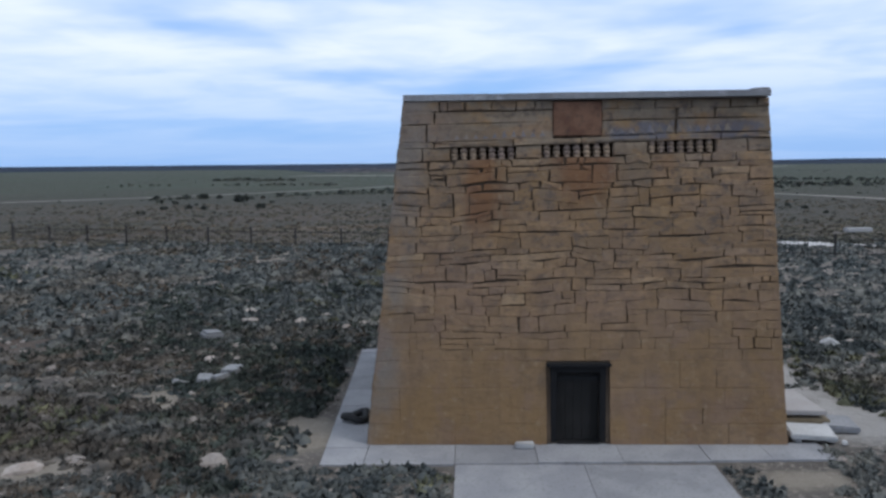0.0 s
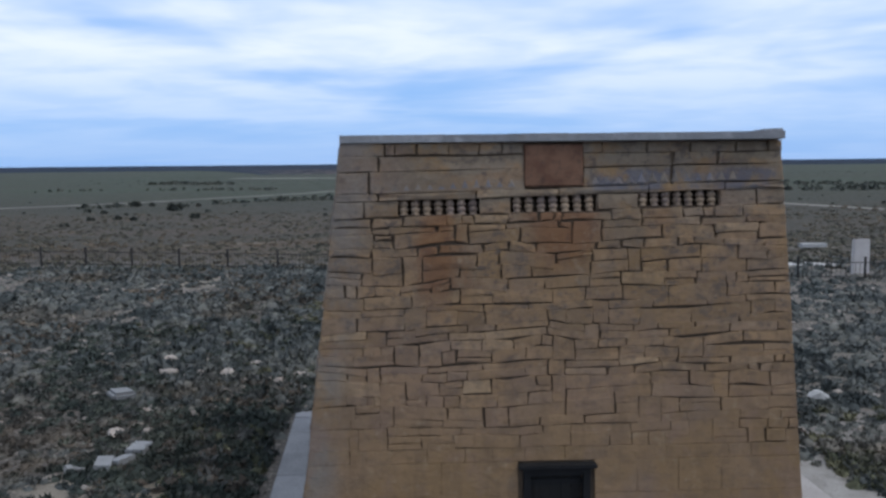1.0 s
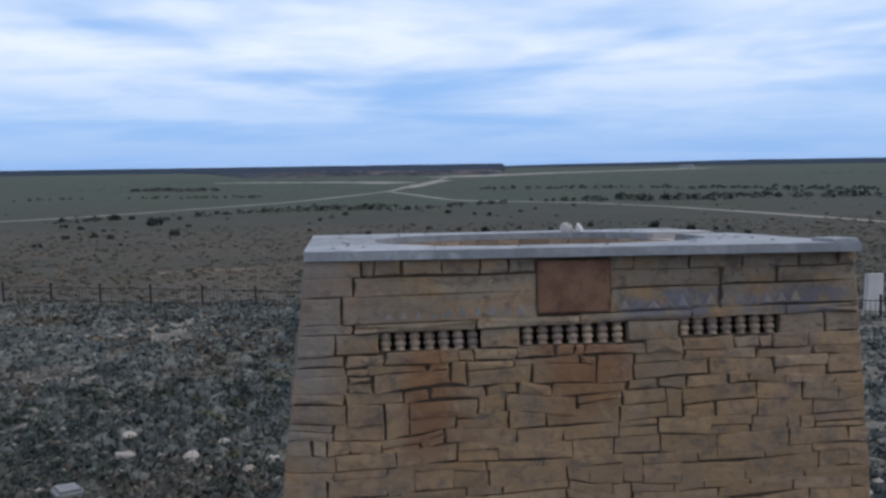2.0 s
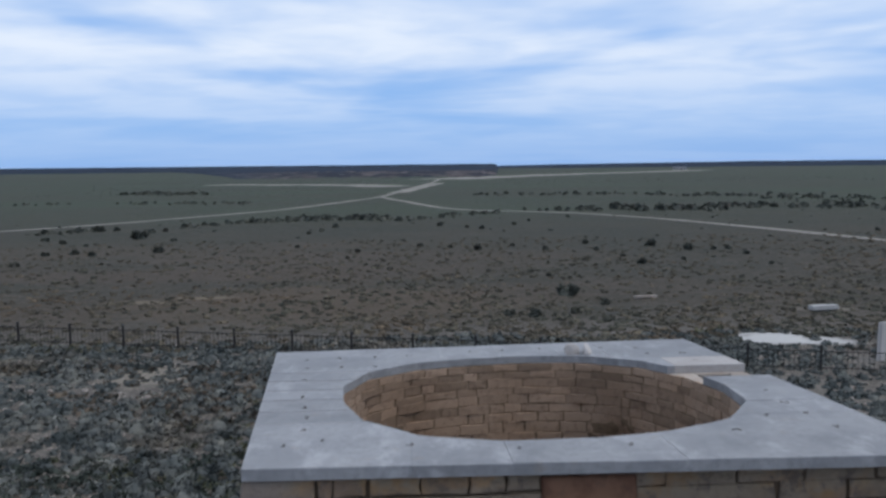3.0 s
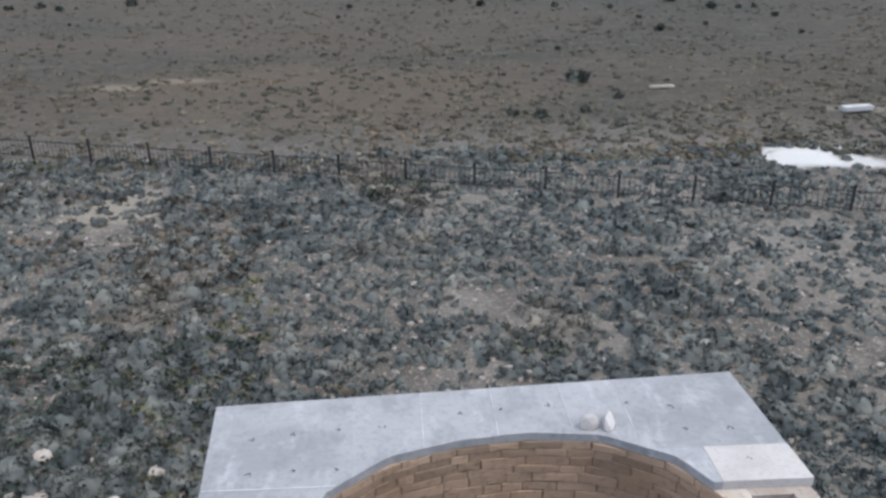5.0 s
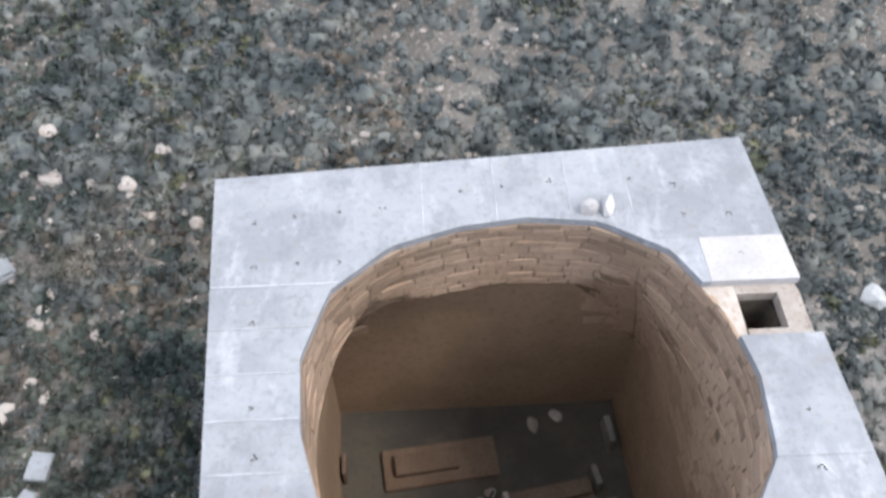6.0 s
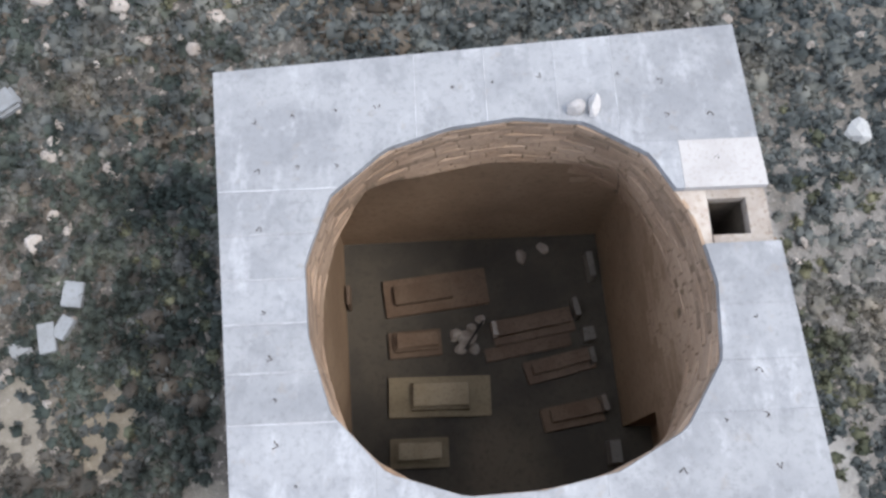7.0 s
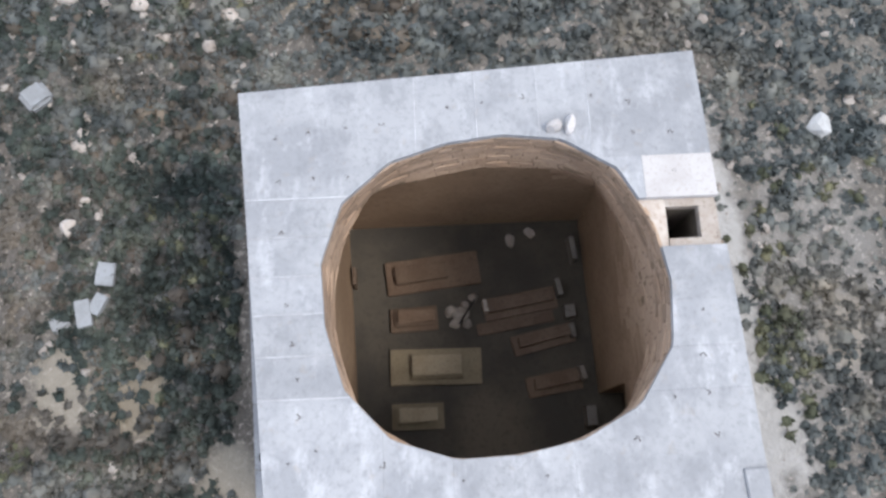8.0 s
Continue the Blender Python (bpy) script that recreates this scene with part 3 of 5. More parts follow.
track([(-129.6, 107.1), (-75.9, 154.3), (-63.2, 169.3), (-31.6, 221.0), (-6.3, 303.7), (4.0, 389.6), (24.9, 546.5), (34.7, 648.9), (76.7, 920.7)], 2.7, "pale dirt track winding away over the steppe", 1)
track([(-6.3, 303.7), (7.6, 235.7), (15.2, 201.6), (35.5, 198.8), (51.8, 172.0), (62.8, 139.2), (70.5, 110.8), (80.5, 70.7), (93.9, 18.9)], 2.6, "pale dirt side track branching across the steppe", 2)
track([(-118, 553), (-70, 528), (-25, 503), (0, 452)], 28.0, "pale strip of bare ground far off", 3)
track([(36, 660), (110, 787), (200, 904), (336, 1041), (440, 1180)], 55.0, "long pale strip of bare ground near the horizon", 4)
track([(0, 352), (6, 385), (12, 430), (20, 480), (28, 530)], 8.0, "wide pale scraped ground along a dirt track", 5)


def upland():
    """The low plateau that closes the horizon all round: broken slopes ahead with an abrupt end, gentler ones elsewhere."""
    v, f = [], []
    n = 1440
    for i in range(n):
        a = 2 * math.pi * i / n
        dx, dy = math.sin(a), math.cos(a)
        deg = math.degrees(a) if a < math.pi else math.degrees(a) - 360
        if -60 < deg < 7.1:
            top = 13.2 + 0.8 * noise.noise(Vector((deg * 0.5, 1, 0)))
            near = 760 + 1300 * min(max((-10.5 - deg) / 4.0, 0.0), 1.0)
        else:
            k = min(max((deg - 7.1) / 16.0, 0.0), 1.0) if deg > 0 else 1.0
            top = 2.0 + 11.0 * k ** 0.6 + 0.7 * noise.noise(Vector((deg * 0.4, 5, 0)))
            near = 2150
        foot = near + 120 * noise.noise(Vector((deg * 0.8, 9, 0)))
        for k in range(14):
            u = k / 11
            r = foot + (2560 - foot) * u ** 1.6 if k < 12 else (2600, 4400)[k - 12]
            rough = (noise.noise(Vector((deg * 3.1, k * 1.7, 2))) + 0.6 * noise.noise(Vector((deg * 8.3, k * 2.9, 3)))) * 1.5 * math.sin(math.pi * min(u, 1.0))
            z = top if k > 11 else -0.7 + (top * 0.75 + 0.7) * u + rough
            v.append((dx * r, dy * r - 8, z))
    for i in range(n):
        j = (i + 1) % n
        f += [[i * 14 + k, j * 14 + k, j * 14 + k + 1, i * 14 + k + 1] for k in range(13)]
    return v, f


tagged(part("backdrop", upland(), M_RIDGE), "low plateau closing the horizon, coloured dark haze blue", "upland", kind="structure")

# ---- the mausoleum ----
BASE = [(-5.25, 0.0), (5.10, 0.0), (5.00, 10.40), (-5.75, 9.90)]
TOPQ = [(-4.28, 0.82), (4.66, 0.80), (4.29, 9.54), (-4.90, 8.97)]
CAPQ = [(-4.29, 0.76), (4.64, 0.50), (4.37, 9.63), (-4.98, 9.06)]
WALL_Z, CAP_Z = 8.50, 8.655


def cap_tilt(x, y):
    """The top of the walls drops by some forty centimetres towards the back."""
    return -0.049 * (y - 0.6)


def lifted(x, y, z):
    """A height on the walls, drawn down with the sloping top."""
    return z + cap_tilt(x, y) * min(max((z - 5.0) / (WALL_Z - 5.0), 0.0), 1.0)


ROOM = [(-3.36, 0.98), (3.44, 0.98), (3.17, 8.40), (-3.61, 8.40)]
MID = (0.02, 4.78)
DOOR = (-0.69, 0.67, 1.95)
NICHE = (2.35, 3.28, 3.45)
SLOTS = [(-3.14, -1.50, 7.04, 7.37), (-0.86, 0.87, 7.08, 7.41), (1.72, 3.38, 7.17, 7.50)]

mausoleum = empty("mausoleum", 0, 0, 0)
tagged(mausoleum, "roofless square mausoleum of tan weathered limestone blocks", "mausoleum")


def rim_curve(a):
    """A rounded square a little turned, at the angle a round its middle."""
    t = a - radians(8)
    n = 2.5
    c, s = abs(math.cos(t)), abs(math.sin(t))
    r = ((c / 3.31) ** n + (s / 3.10) ** n) ** (-1 / n)
    return r * math.cos(a), r * math.sin(a)


def hole(a):
    """The rim of the open top: straight cuts, slab by slab, along the rounded square."""
    cuts = 17
    i = math.floor((a % (2 * math.pi)) * cuts / (2 * math.pi))
    (px, py), (qx, qy) = rim_curve(2 * math.pi * i / cuts), rim_curve(2 * math.pi * (i + 1) / cuts)
    dx, dy = math.cos(a), math.sin(a)
    t = (px * dy - py * dx) / ((px - qx) * dy - (py - qy) * dx)
    return MID[0] + px + (qx - px) * t, MID[1] + py + (qy - py) * t


def room(a):
    """The square room's wall at the angle a round the middle."""
    d = (math.cos(a), math.sin(a))
    best = 99.0
    for (ax, ay), (bx, by) in zip(ROOM, ROOM[1:] + ROOM[:1]):
        ex, ey = bx - ax, by - ay
        den = d[0] * ey - d[1] * ex
        if abs(den) < 1e-9:
            continue
        t = ((ax - MID[0]) * ey - (ay - MID[1]) * ex) / den
        if t > 0:
            u = ((MID[0] + d[0] * t - ax) * ex + (MID[1] + d[1] * t - ay) * ey) / (ex * ex + ey * ey)
            if -1e-6 <= u <= 1 + 1e-6:
                best = min(best, t)
    return MID[0] + d[0] * best, MID[1] + d[1] * best


def spring(a):
    """Where the drum springs from the room at the angle a: the foot of the overhang and its upper end, low in the corners."""
    x, y = room(a)
    t = min(min(math.hypot(x - cx, y - cy) for cx, cy in ROOM) / 1.9, 1.0)
    return 3.0 + 2.9 * t ** 0.9, 7.2 - 0.85 * t


def inner(a, z):
    """The inside face: a round drum carried over the corners of the square room by sloping masonry."""
    foot, head = spring(a)
    k = 0.10 * min(max((WALL_Z - z) / 2.2, 0.0), 1.0) + 0.90 * min(max((head - z) / (head - foot), 0.0), 1.0)
    hx, hy = hole(a)
    qx, qy = room(a)
    return hx + (qx - hx) * k, hy + (qy - hy) * k


def inner3(a, z):
    x, y = inner(a, z)
    return x, y, lifted(x, y, z)


def angle_of(x, y):
    return math.atan2(y - MID[1], x - MID[0]) % (2 * math.pi)


# inside wall surface with the doorway and the niche left open
door_a = (angle_of(DOOR[0], 0.98), angle_of(DOOR[1], 0.98))
nix = lambda y: 3.44 - 0.27 * (y - 0.98) / 7.42
nich_a = (angle_of(nix(NICHE[0]), NICHE[0]), angle_of(nix(NICHE[1]), NICHE[1]))
angles = sorted(set([round(2 * math.pi * i / 180, 5) for i in range(180)] + [angle_of(*c) for c in ROOM] + list(door_a) + list(nich_a)))
levels = [0.0, 1.0, DOOR[2], 2.6, 3.0, 3.2, NICHE[2]] + [3.6 + 0.15 * i for i in range(26)] + [7.6, 8.0, WALL_Z]
iv = [inner3(a, z) for z in levels for a in angles]
na, jf = len(angles), []
for j in range(len(levels) - 1):
    for i in range(na):
        a0, a1 = angles[i], angles[(i + 1) % na]
        am = a0 + ((a1 - a0) % (2 * math.pi)) / 2
        zm = (levels[j] + levels[j + 1]) / 2
        if door_a[0] < am < door_a[1] and zm < DOOR[2]:
            continue
        inside_n = (nich_a[0] < am or am < nich_a[1]) if nich_a[0] > nich_a[1] else nich_a[0] < am < nich_a[1]
        if inside_n and zm < NICHE[2]:
            continue
        k = (i + 1) % na
        jf.append([j * na + i, (j + 1) * na + i, (j + 1) * na + k, j * na + k])
inner_wall = part("inner_wall", (iv, jf), M_PLASTER, mausoleum, "smooth brown earthen render inside")
inner_wall.data.materials.append(M_JOINT)
for poly in inner_wall.data.polygons:
    c_ = poly.center
    if c_.z - cap_tilt(c_.x, c_.y) * 0.5 > spring(angle_of(c_.x, c_.y))[0] + 0.22:
        poly.material_index = 1

# recess of the niche
y0, y1, zt = NICHE
niche_v = [(nix(y0), y0, 0), (nix(y1), y1, 0), (nix(y1), y1, zt), (nix(y0), y0, zt), (4.1, y0, 0), (4.05, y1, 0), (4.05, y1, zt - 0.1), (4.1, y0, zt - 0.1)]
part("niche", (niche_v, [[4, 5, 6, 7], [0, 4, 7, 3], [1, 2, 6, 5], [2, 3, 7, 6], [0, 1, 5, 4]]), M_PLASTER, mausoleum, "recess with its shade in the dark colour in the inner wall")


def face_y(z):
    return 0.80 * z / WALL_Z


def front_core():
    """The front wall's body behind its blocks, with the doorway, its passage and the grille recesses."""
    xs = sorted({DOOR[0], DOOR[1], *[s[0] for s in SLOTS], *[s[1] for s in SLOTS]})
    zs = sorted({0.0, DOOR[2], *[s[2] for s in SLOTS], *[s[3] for s in SLOTS], WALL_Z})
    v, f, at = [], [], {}

    def vert(i, j, d=0.05):
        key = (i, j, d)
        if key not in at:
            z = zs[j]
            k = z / WALL_Z
            x = -5.25 + 0.95 * k + 0.04 if i < 0 else (5.10 - 0.41 * k - 0.04 if i >= len(xs) else xs[i])
            at[key] = len(v)
            v.append((x, face_y(z) + d, z))
        return at[key]

    for j in range(len(zs) - 1):
        for i in range(-1, len(xs)):
            xm = ((xs[i] if i >= 0 else -5) + (xs[i + 1] if i + 1 < len(xs) else 5)) / 2
            zm = (zs[j] + zs[j + 1]) / 2
            is_door = DOOR[0] < xm < DOOR[1] and zm < DOOR[2]
            is_slot = any(s[0] < xm < s[1] and s[2] < zm < s[3] for s in SLOTS)
            if not (is_door or is_slot):
                f.append([vert(i, j), vert(i + 1, j), vert(i + 1, j + 1), vert(i, j + 1)])
    return v, f


front_wall = part("front_wall", front_core(), M_MORTAR, mausoleum, "tan limestone blocks with dark open joints")


def lerp2(p, q, t):
    return p[0] + (q[0] - p[0]) * t, p[1] + (q[1] - p[1]) * t


def side_core(i):
    """The body of one of the other three outer walls, set back behind its blocks."""
    j = (i + 1) % 4
    v = []
    for q, z in ((BASE, 0.0), (TOPQ, WALL_Z)):
        for k in (i, j):
            x, y = q[k]
            cx, cy = MID
            d = math.hypot(x - cx, y - cy)
            v.append((x + (cx - x) / d * 0.07, y + (cy - y) / d * 0.07, lifted(x, y, z)))
    return v, [[0, 1, 3, 2]]


def stone(corners, normal, depth, chamfer=0.018, rng=None, rough=0.0):
    """One block: a face with worn, uneven edges standing out along the normal, its arrises rounded off."""
    n = Vector(normal)
    c4 = [Vector(p) for p in corners]
    centre = sum(c4, Vector()) / 4
    c = []
    for k in range(4):
        p, q = c4[k], c4[(k + 1) % 4]
        c.append(p if rng is None else p + (centre - p).normalized() * rng.uniform(0.0, rough * 0.5))
        if rng is not None:
            e = (q - p)
            side = n.cross(e).normalized()
            c.append(p.lerp(q, rng.uniform(0.35, 0.65)) + side * rng.uniform(-rough * 0.4, rough) * (0.55 if k % 2 == 0 else 1.0))
    m = len(c)
    mid = sum(c, Vector()) / m
    tilt = [0.0] * m if rng is None else [rng.uniform(-0.35, 0.35) * depth for _ in range(m)]
    v = [p - n * 0.06 for p in c] + [p + n * (depth - chamfer + t) for p, t in zip(c, tilt)]
    v += [p + (mid - p).normalized() * chamfer * 1.6 + n * (depth + t) for p, t in zip(c, tilt)]
    v.append(mid + n * (depth + (0.0 if rng is None else rng.uniform(-0.2, 0.5) * depth)))
    f = [[2 * m + k, 2 * m + (k + 1) % m, 3 * m] for k in range(m)]
    for a, b in ((0, m), (m, 2 * m)):
        f += [[a + k, a + (k + 1) % m, b + (k + 1) % m, b + k] for k in range(m)]
    return v, f


def split_course(x0, x1, lo, hi, rng):
    cuts, x = [x0], x0
    while True:
        x += rng.uniform(lo, hi)
        if x > x1 - lo * 0.6:
            break
        cuts.append(x)
    return cuts + [x1]


def warp(x, z):
    """Courses climb slightly towards the +x end in the upper half."""
    w = min(max((z - 2.5) / 2.5, 0), 1) * (1 - min(max((z - 7.6) / 0.85, 0), 1))
    w2 = min(max((z - 2.2) / 1.0, 0), 1) * (1 - min(max((z - 6.6) / 0.4, 0), 1))
    return z + 0.023 * x * w + w2 * (0.11 * noise.noise(Vector((x * 0.45, z * 0.7, 2.2))) + 0.10 * noise.noise(Vector((x * 1.7, z * 1.4, 6.1))))


def front_edge(z):
    k = z / WALL_Z
    return -5.25 + 0.95 * k, 5.10 - 0.41 * k


def front_blocks():
    """The courses of the front as (x0, x1, z0, z1, kind)."""
    rng = random.Random(11)
    rows, z = [], 0.0
    for top in (DOOR[2] + 0.12, 7.08):
        while z < top - 0.05:
            h = rng.choice((0.14, 0.17, 0.20, 0.24, 0.28)) if z > 2.0 else rng.choice((0.40, 0.52, 0.36))
            if top - (z + h) < 0.17:
                h = top - z
            rows.append((z, z + h, "course"))
            z += h
    rows += [(7.08, 7.41, "grille"), (7.41, 7.55, "cornice"), (7.55, 7.96, "frieze"), (7.96, 8.25, "frieze"), (8.25, 8.49, "top")]
    out, tall = [], {}
    k = 0
    while k + 1 < len(rows):
        if rows[k][0] > 2.1 and rows[k + 1][2] == "course" and rng.random() < 0.6:
            xl, xr = front_edge(rows[k][1])
            x = xl + rng.uniform(0.9, 2.5)
            while x < xr - 1.4:
                w = rng.uniform(0.26, 0.62)
                if rows[k + 1][1] - rows[k][0] < 0.56:
                    out.append((x, x + w, rows[k][0], rows[k + 1][1], "course"))
                    tall.setdefault(k, []).append((x, x + w))
                    tall.setdefault(k + 1, []).append((x, x + w))
                x += w + rng.uniform(1.6, 4.2)
            k += 1
        k += 1
    for n, (z0, z1, kind) in enumerate(rows):
        xl, xr = front_edge((z0 + z1) / 2)
        spans = [(xl, xr)]
        block = list(tall.get(n, ()))
        if z0 < DOOR[2]:
            block.append((DOOR[0] - 0.10, DOOR[1] + 0.10))
        if kind == "grille":
            block += [(s[0], s[1]) for s in SLOTS]
        if z0 > 7.5:
            block.append((-0.572, 0.592))
        for b0, b1 in block:
            spans = [q for s0, s1 in spans for q in (((s0, b0), (b1, s1)) if s0 < b0 and b1 < s1 else ((s0, s1),))]
        lo, hi = {"course": (0.36, 1.30) if z0 > 2 else (0.8, 1.7), "grille": (0.5, 1.3), "cornice": (1.2, 2.0), "frieze": (0.7, 2.2), "top": (0.35, 1.1)}[kind]
        for s0, s1 in spans:
            cuts = split_course(s0, s1, lo, hi, rng)
            if abs(s0 - xl) < 0.01 and len(cuts) > 2 and kind != "grille":
                cuts[1] = s0 + rng.uniform(0.62, 0.95)
            for a, b in zip(cuts, cuts[1:]):
                if kind == "course" and z0 > 2.2 and rng.random() < 0.4 and z1 - z0 > 0.22 and b - a < 0.9:
                    zc = z0 + (z1 - z0) * rng.uniform(0.35, 0.65)
                    out += [(a, b, z0, zc, kind), (a, b, zc, z1, kind)]
                elif kind == "course" and 2.0 < z0 and rng.random() < 0.10:
                    xc = a + (b - a) * rng.uniform(0.3, 0.7)
                    out += [(a, xc, z0, z1, kind), (xc, b, z0, z1, kind)]
                else:
                    out.append((a, b, z0, z1, kind))
    return out


FN = Vector((0, -1, 0.094)).normalized()
rest_v, rest_f = [], []


def build_front():
    rng = random.Random(5)
    blocks = front_blocks()
    chosen = set(sorted(range(len(blocks)), key=lambda i: -blocks[i][3])[:299])
    for n, (x0, x1, z0, z1, kind) in enumerate(blocks):
        low = z0 < 2.2 or (kind == "course" and z0 < 2.5 + 1.7 * noise.noise(Vector(((x0 + x1) * 0.22, z0 * 0.3, 1.7))))
        upper = min(max((z0 - 5.4) / 1.4, 0.0), 1.0)
        g = rng.uniform(0.003, 0.009) if not low and rng.random() < 0.24 + 0.30 * upper else 0.0012
        gl, gr = (rng.uniform(0.006, 0.014) if rng.random() < (0.06 if low else 0.48) else 0.0015 for _ in range(2))
        j = 0.006 if low else (0.026 + 0.012 * upper if kind == "course" else 0.022)
        r = [rng.uniform(-j, j) for _ in range(8)]
        zt_ = min(z1, WALL_Z - 0.01)
        pts = [(x0 + gl + r[0] * 0.6, z0 + g + r[1] * 0.7), (x1 - gr + r[2] * 0.6, z0 + g + r[3] * 0.7), (x1 - gr + r[4], zt_ - g + r[5] * 0.7), (x0 + gl + r[6], zt_ - g + r[7] * 0.7)]
        lx, rx = front_edge((z0 + z1) / 2)
        if abs(x0 - lx) < 0.01:
            pts[0], pts[3] = (front_edge(z0)[0], pts[0][1]), (front_edge(zt_)[0], pts[3][1])
        if abs(x1 - rx) < 0.01:
            pts[1], pts[2] = (front_edge(z0)[1], pts[1][1]), (front_edge(zt_)[1], pts[2][1])
        pts = [(x, warp(x, z)) for x, z in pts]
        depth = rng.uniform(0.0, 0.004 if low else 0.018 + 0.014 * upper) + (0.03 if kind == "cornice" else 0.0)
        v, f = stone([(x, face_y(z), z) for x, z in pts], FN, depth, 0.004 if low else 0.007 + 0.007 * upper, rng, 0.003 if low else 0.013 + 0.024 * upper)
        if n in chosen:
            part("block", (v, f), M_STONE, front_wall)
        else:
            b = len(rest_v)
            rest_v.extend(v)
            rest_f.extend([[b + k for k in q] for q in f])


def side_blocks(i, seed):
    """Blocks of one of the other outer walls, joined."""
    rng = random.Random(seed)
    j = (i + 1) % 4
    V, F, z = [], [], 0.0
    p0, p1 = Vector((*BASE[i], 0)), Vector((*BASE[j], 0))
    q0, q1 = (Vector((*TOPQ[k], lifted(*TOPQ[k], WALL_Z) - 0.01)) for k in (i, j))
    n = (p1 - p0).cross(q0 - p0).normalized()
    while z < WALL_Z - 0.05:
        h = min(rng.uniform(0.22, 0.36), WALL_Z - z)
        k0, k1 = z / WALL_Z, (z + h) / WALL_Z
        cuts = split_course(0, 1, 0.06, 0.14, rng)
        for a, b in zip(cuts, cuts[1:]):
            g, gz = 0.0016, 0.012
            c = [p0.lerp(q0, k).lerp(p1.lerp(q1, k), u) for u, k in ((a + g, k0 + gz / 8), (b - g, k0 + gz / 8), (b - g, k1 - gz / 8), (a + g, k1 - gz / 8))]
            v, f = stone(c, n, rng.uniform(0.0, 0.04), 0.02, rng, 0.02)
            m = len(V)
            V += v
            F += [[m + q for q in s] for s in f]
        z += h
    return V, F


for i, name in ((1, "right_wall"), (2, "back_wall"), (3, "left_wall")):
    w = part(name, side_core(i), M_MORTAR, mausoleum, "battered wall of coursed limestone blocks")
    tagged(part("masonry", side_blocks(i, 40 + i), M_STONE, w), kind="stuff")

# the joints of the cap: an outer and an inner end for each, anticlockwise from the front


def on_edge(p, q, axis, value):
    t = (value - p[axis]) / (q[axis] - p[axis])
    return lerp2(p, q, t)


def rim_at(axis, value, sign):
    """The angle at which the rim crosses a line, on the side that sign names."""
    best, err = 0.0, 9.0
    for i in range(2880):
        a = 2 * math.pi * i / 2880
        h = hole(a)
        if (h[1 - axis] - MID[1 - axis]) * sign > 0 and abs(h[axis] - value) < err:
            best, err = a, abs(h[axis] - value)
    return best


def ring_pieces(quad, joints):
    """Plan polygons between an outer quadrangle and the rim, cut at joints (side, value)."""
    marks = []
    for side, value in joints:
        axis = 0 if side in (0, 2) else 1
        p = on_edge(quad[side], quad[(side + 1) % 4], axis, value)
        a = rim_at(axis, value, {0: -1, 1: 1, 2: 1, 3: -1}[side])
        marks.append((side, p, a))
    out = []
    for (s0, p0, a0), (s1, p1, a1) in zip(marks, marks[1:] + marks[:1]):
        poly = [p0]
        s = s0
        while s != s1:
            s = (s + 1) % 4
            poly.append(quad[s])
        poly.append(p1)
        span = (a1 - a0) % (2 * math.pi)
        k = max(2, int(span / 0.05))
        poly += [hole(a1 - span * i / k) for i in range(k + 1)]
        out.append(poly)
    return out


JOINTS = [(0, -2.2), (0, -0.95), (0, 0.3), (0, 1.23), (0, 1.96), (1, 2.72), (1, 3.51), (1, 4.40), (1, 5.45), (1, 6.45), (1, 7.34), (2, 2.1), (2, 1.08), (2, -0.17), (2, -1.41),
          (3, 6.73), (3, 5.94), (3, 5.16), (3, 4.42), (3, 3.63), (3, 2.84)]
NOTCH = 8   # the piece that is missing


def shrink(poly, d):
    """Draws a plan polygon's corners in by d, for the joints."""
    n, out = len(poly), []
    for i in range(n):
        p, a, b = Vector(poly[i]), Vector(poly[i - 1]), Vector(poly[(i + 1) % n])
        e0, e1 = (p - a), (b - p)
        if e0.length < 1e-6 or e1.length < 1e-6:
            out.append(tuple(p))
            continue
        e0.normalize(), e1.normalize()
        n0, n1 = Vector((-e0.y, e0.x)), Vector((-e1.y, e1.x))
        m = (n0 + n1)
        m = m / max(m.length_squared, 0.2) * 2
        out.append(tuple(p + m * d))
    return out


def clip_x(poly, x0, keep):
    """The part of a plan polygon with x beyond x0 (keep 1) or short of it (keep -1)."""
    out = []
    for (ax, ay), (bx, by) in zip(poly, poly[1:] + poly[:1]):
        ia, ib = (ax - x0) * keep >= 0, (bx - x0) * keep >= 0
        if ia:
            out.append((ax, ay))
        if ia != ib:
            t = (x0 - ax) / (bx - ax)
            out.append((x0, ay + (by - ay) * t))
    return out


cap = empty("cap")
cap.parent = mausoleum
cap["label"] = "pale grey weathered slabs topping the walls"
slabs = {}
rngc = random.Random(8)
for n, whole in enumerate(ring_pieces(CAPQ, JOINTS)):
    if n == NOTCH:
        continue
    dz = rngc.uniform(-0.004, 0.004)
    pieces = [(whole, False)]
    if n == NOTCH + 1:
        pieces = [(clip_x(whole, 3.06, -1), False), (clip_x(whole, 3.06, 1), True)]
    for poly, tan in pieces:
        bm = bmesh.new()
        v, f = prism(shrink(poly, 0.001), WALL_Z + 0.004, CAP_Z + dz + (0.006 if tan else 0.0))
        vs = [bm.verts.new((p[0], p[1], p[2] + cap_tilt(p[0], p[1]))) for p in v]
        for q in f:
            bm.faces.new([vs[k] for k in q])
        slabs[n] = part("slab", bm, M_TANSLAB if tan else M_CAP, cap, "sandy tan replacement slab" if tan else "")

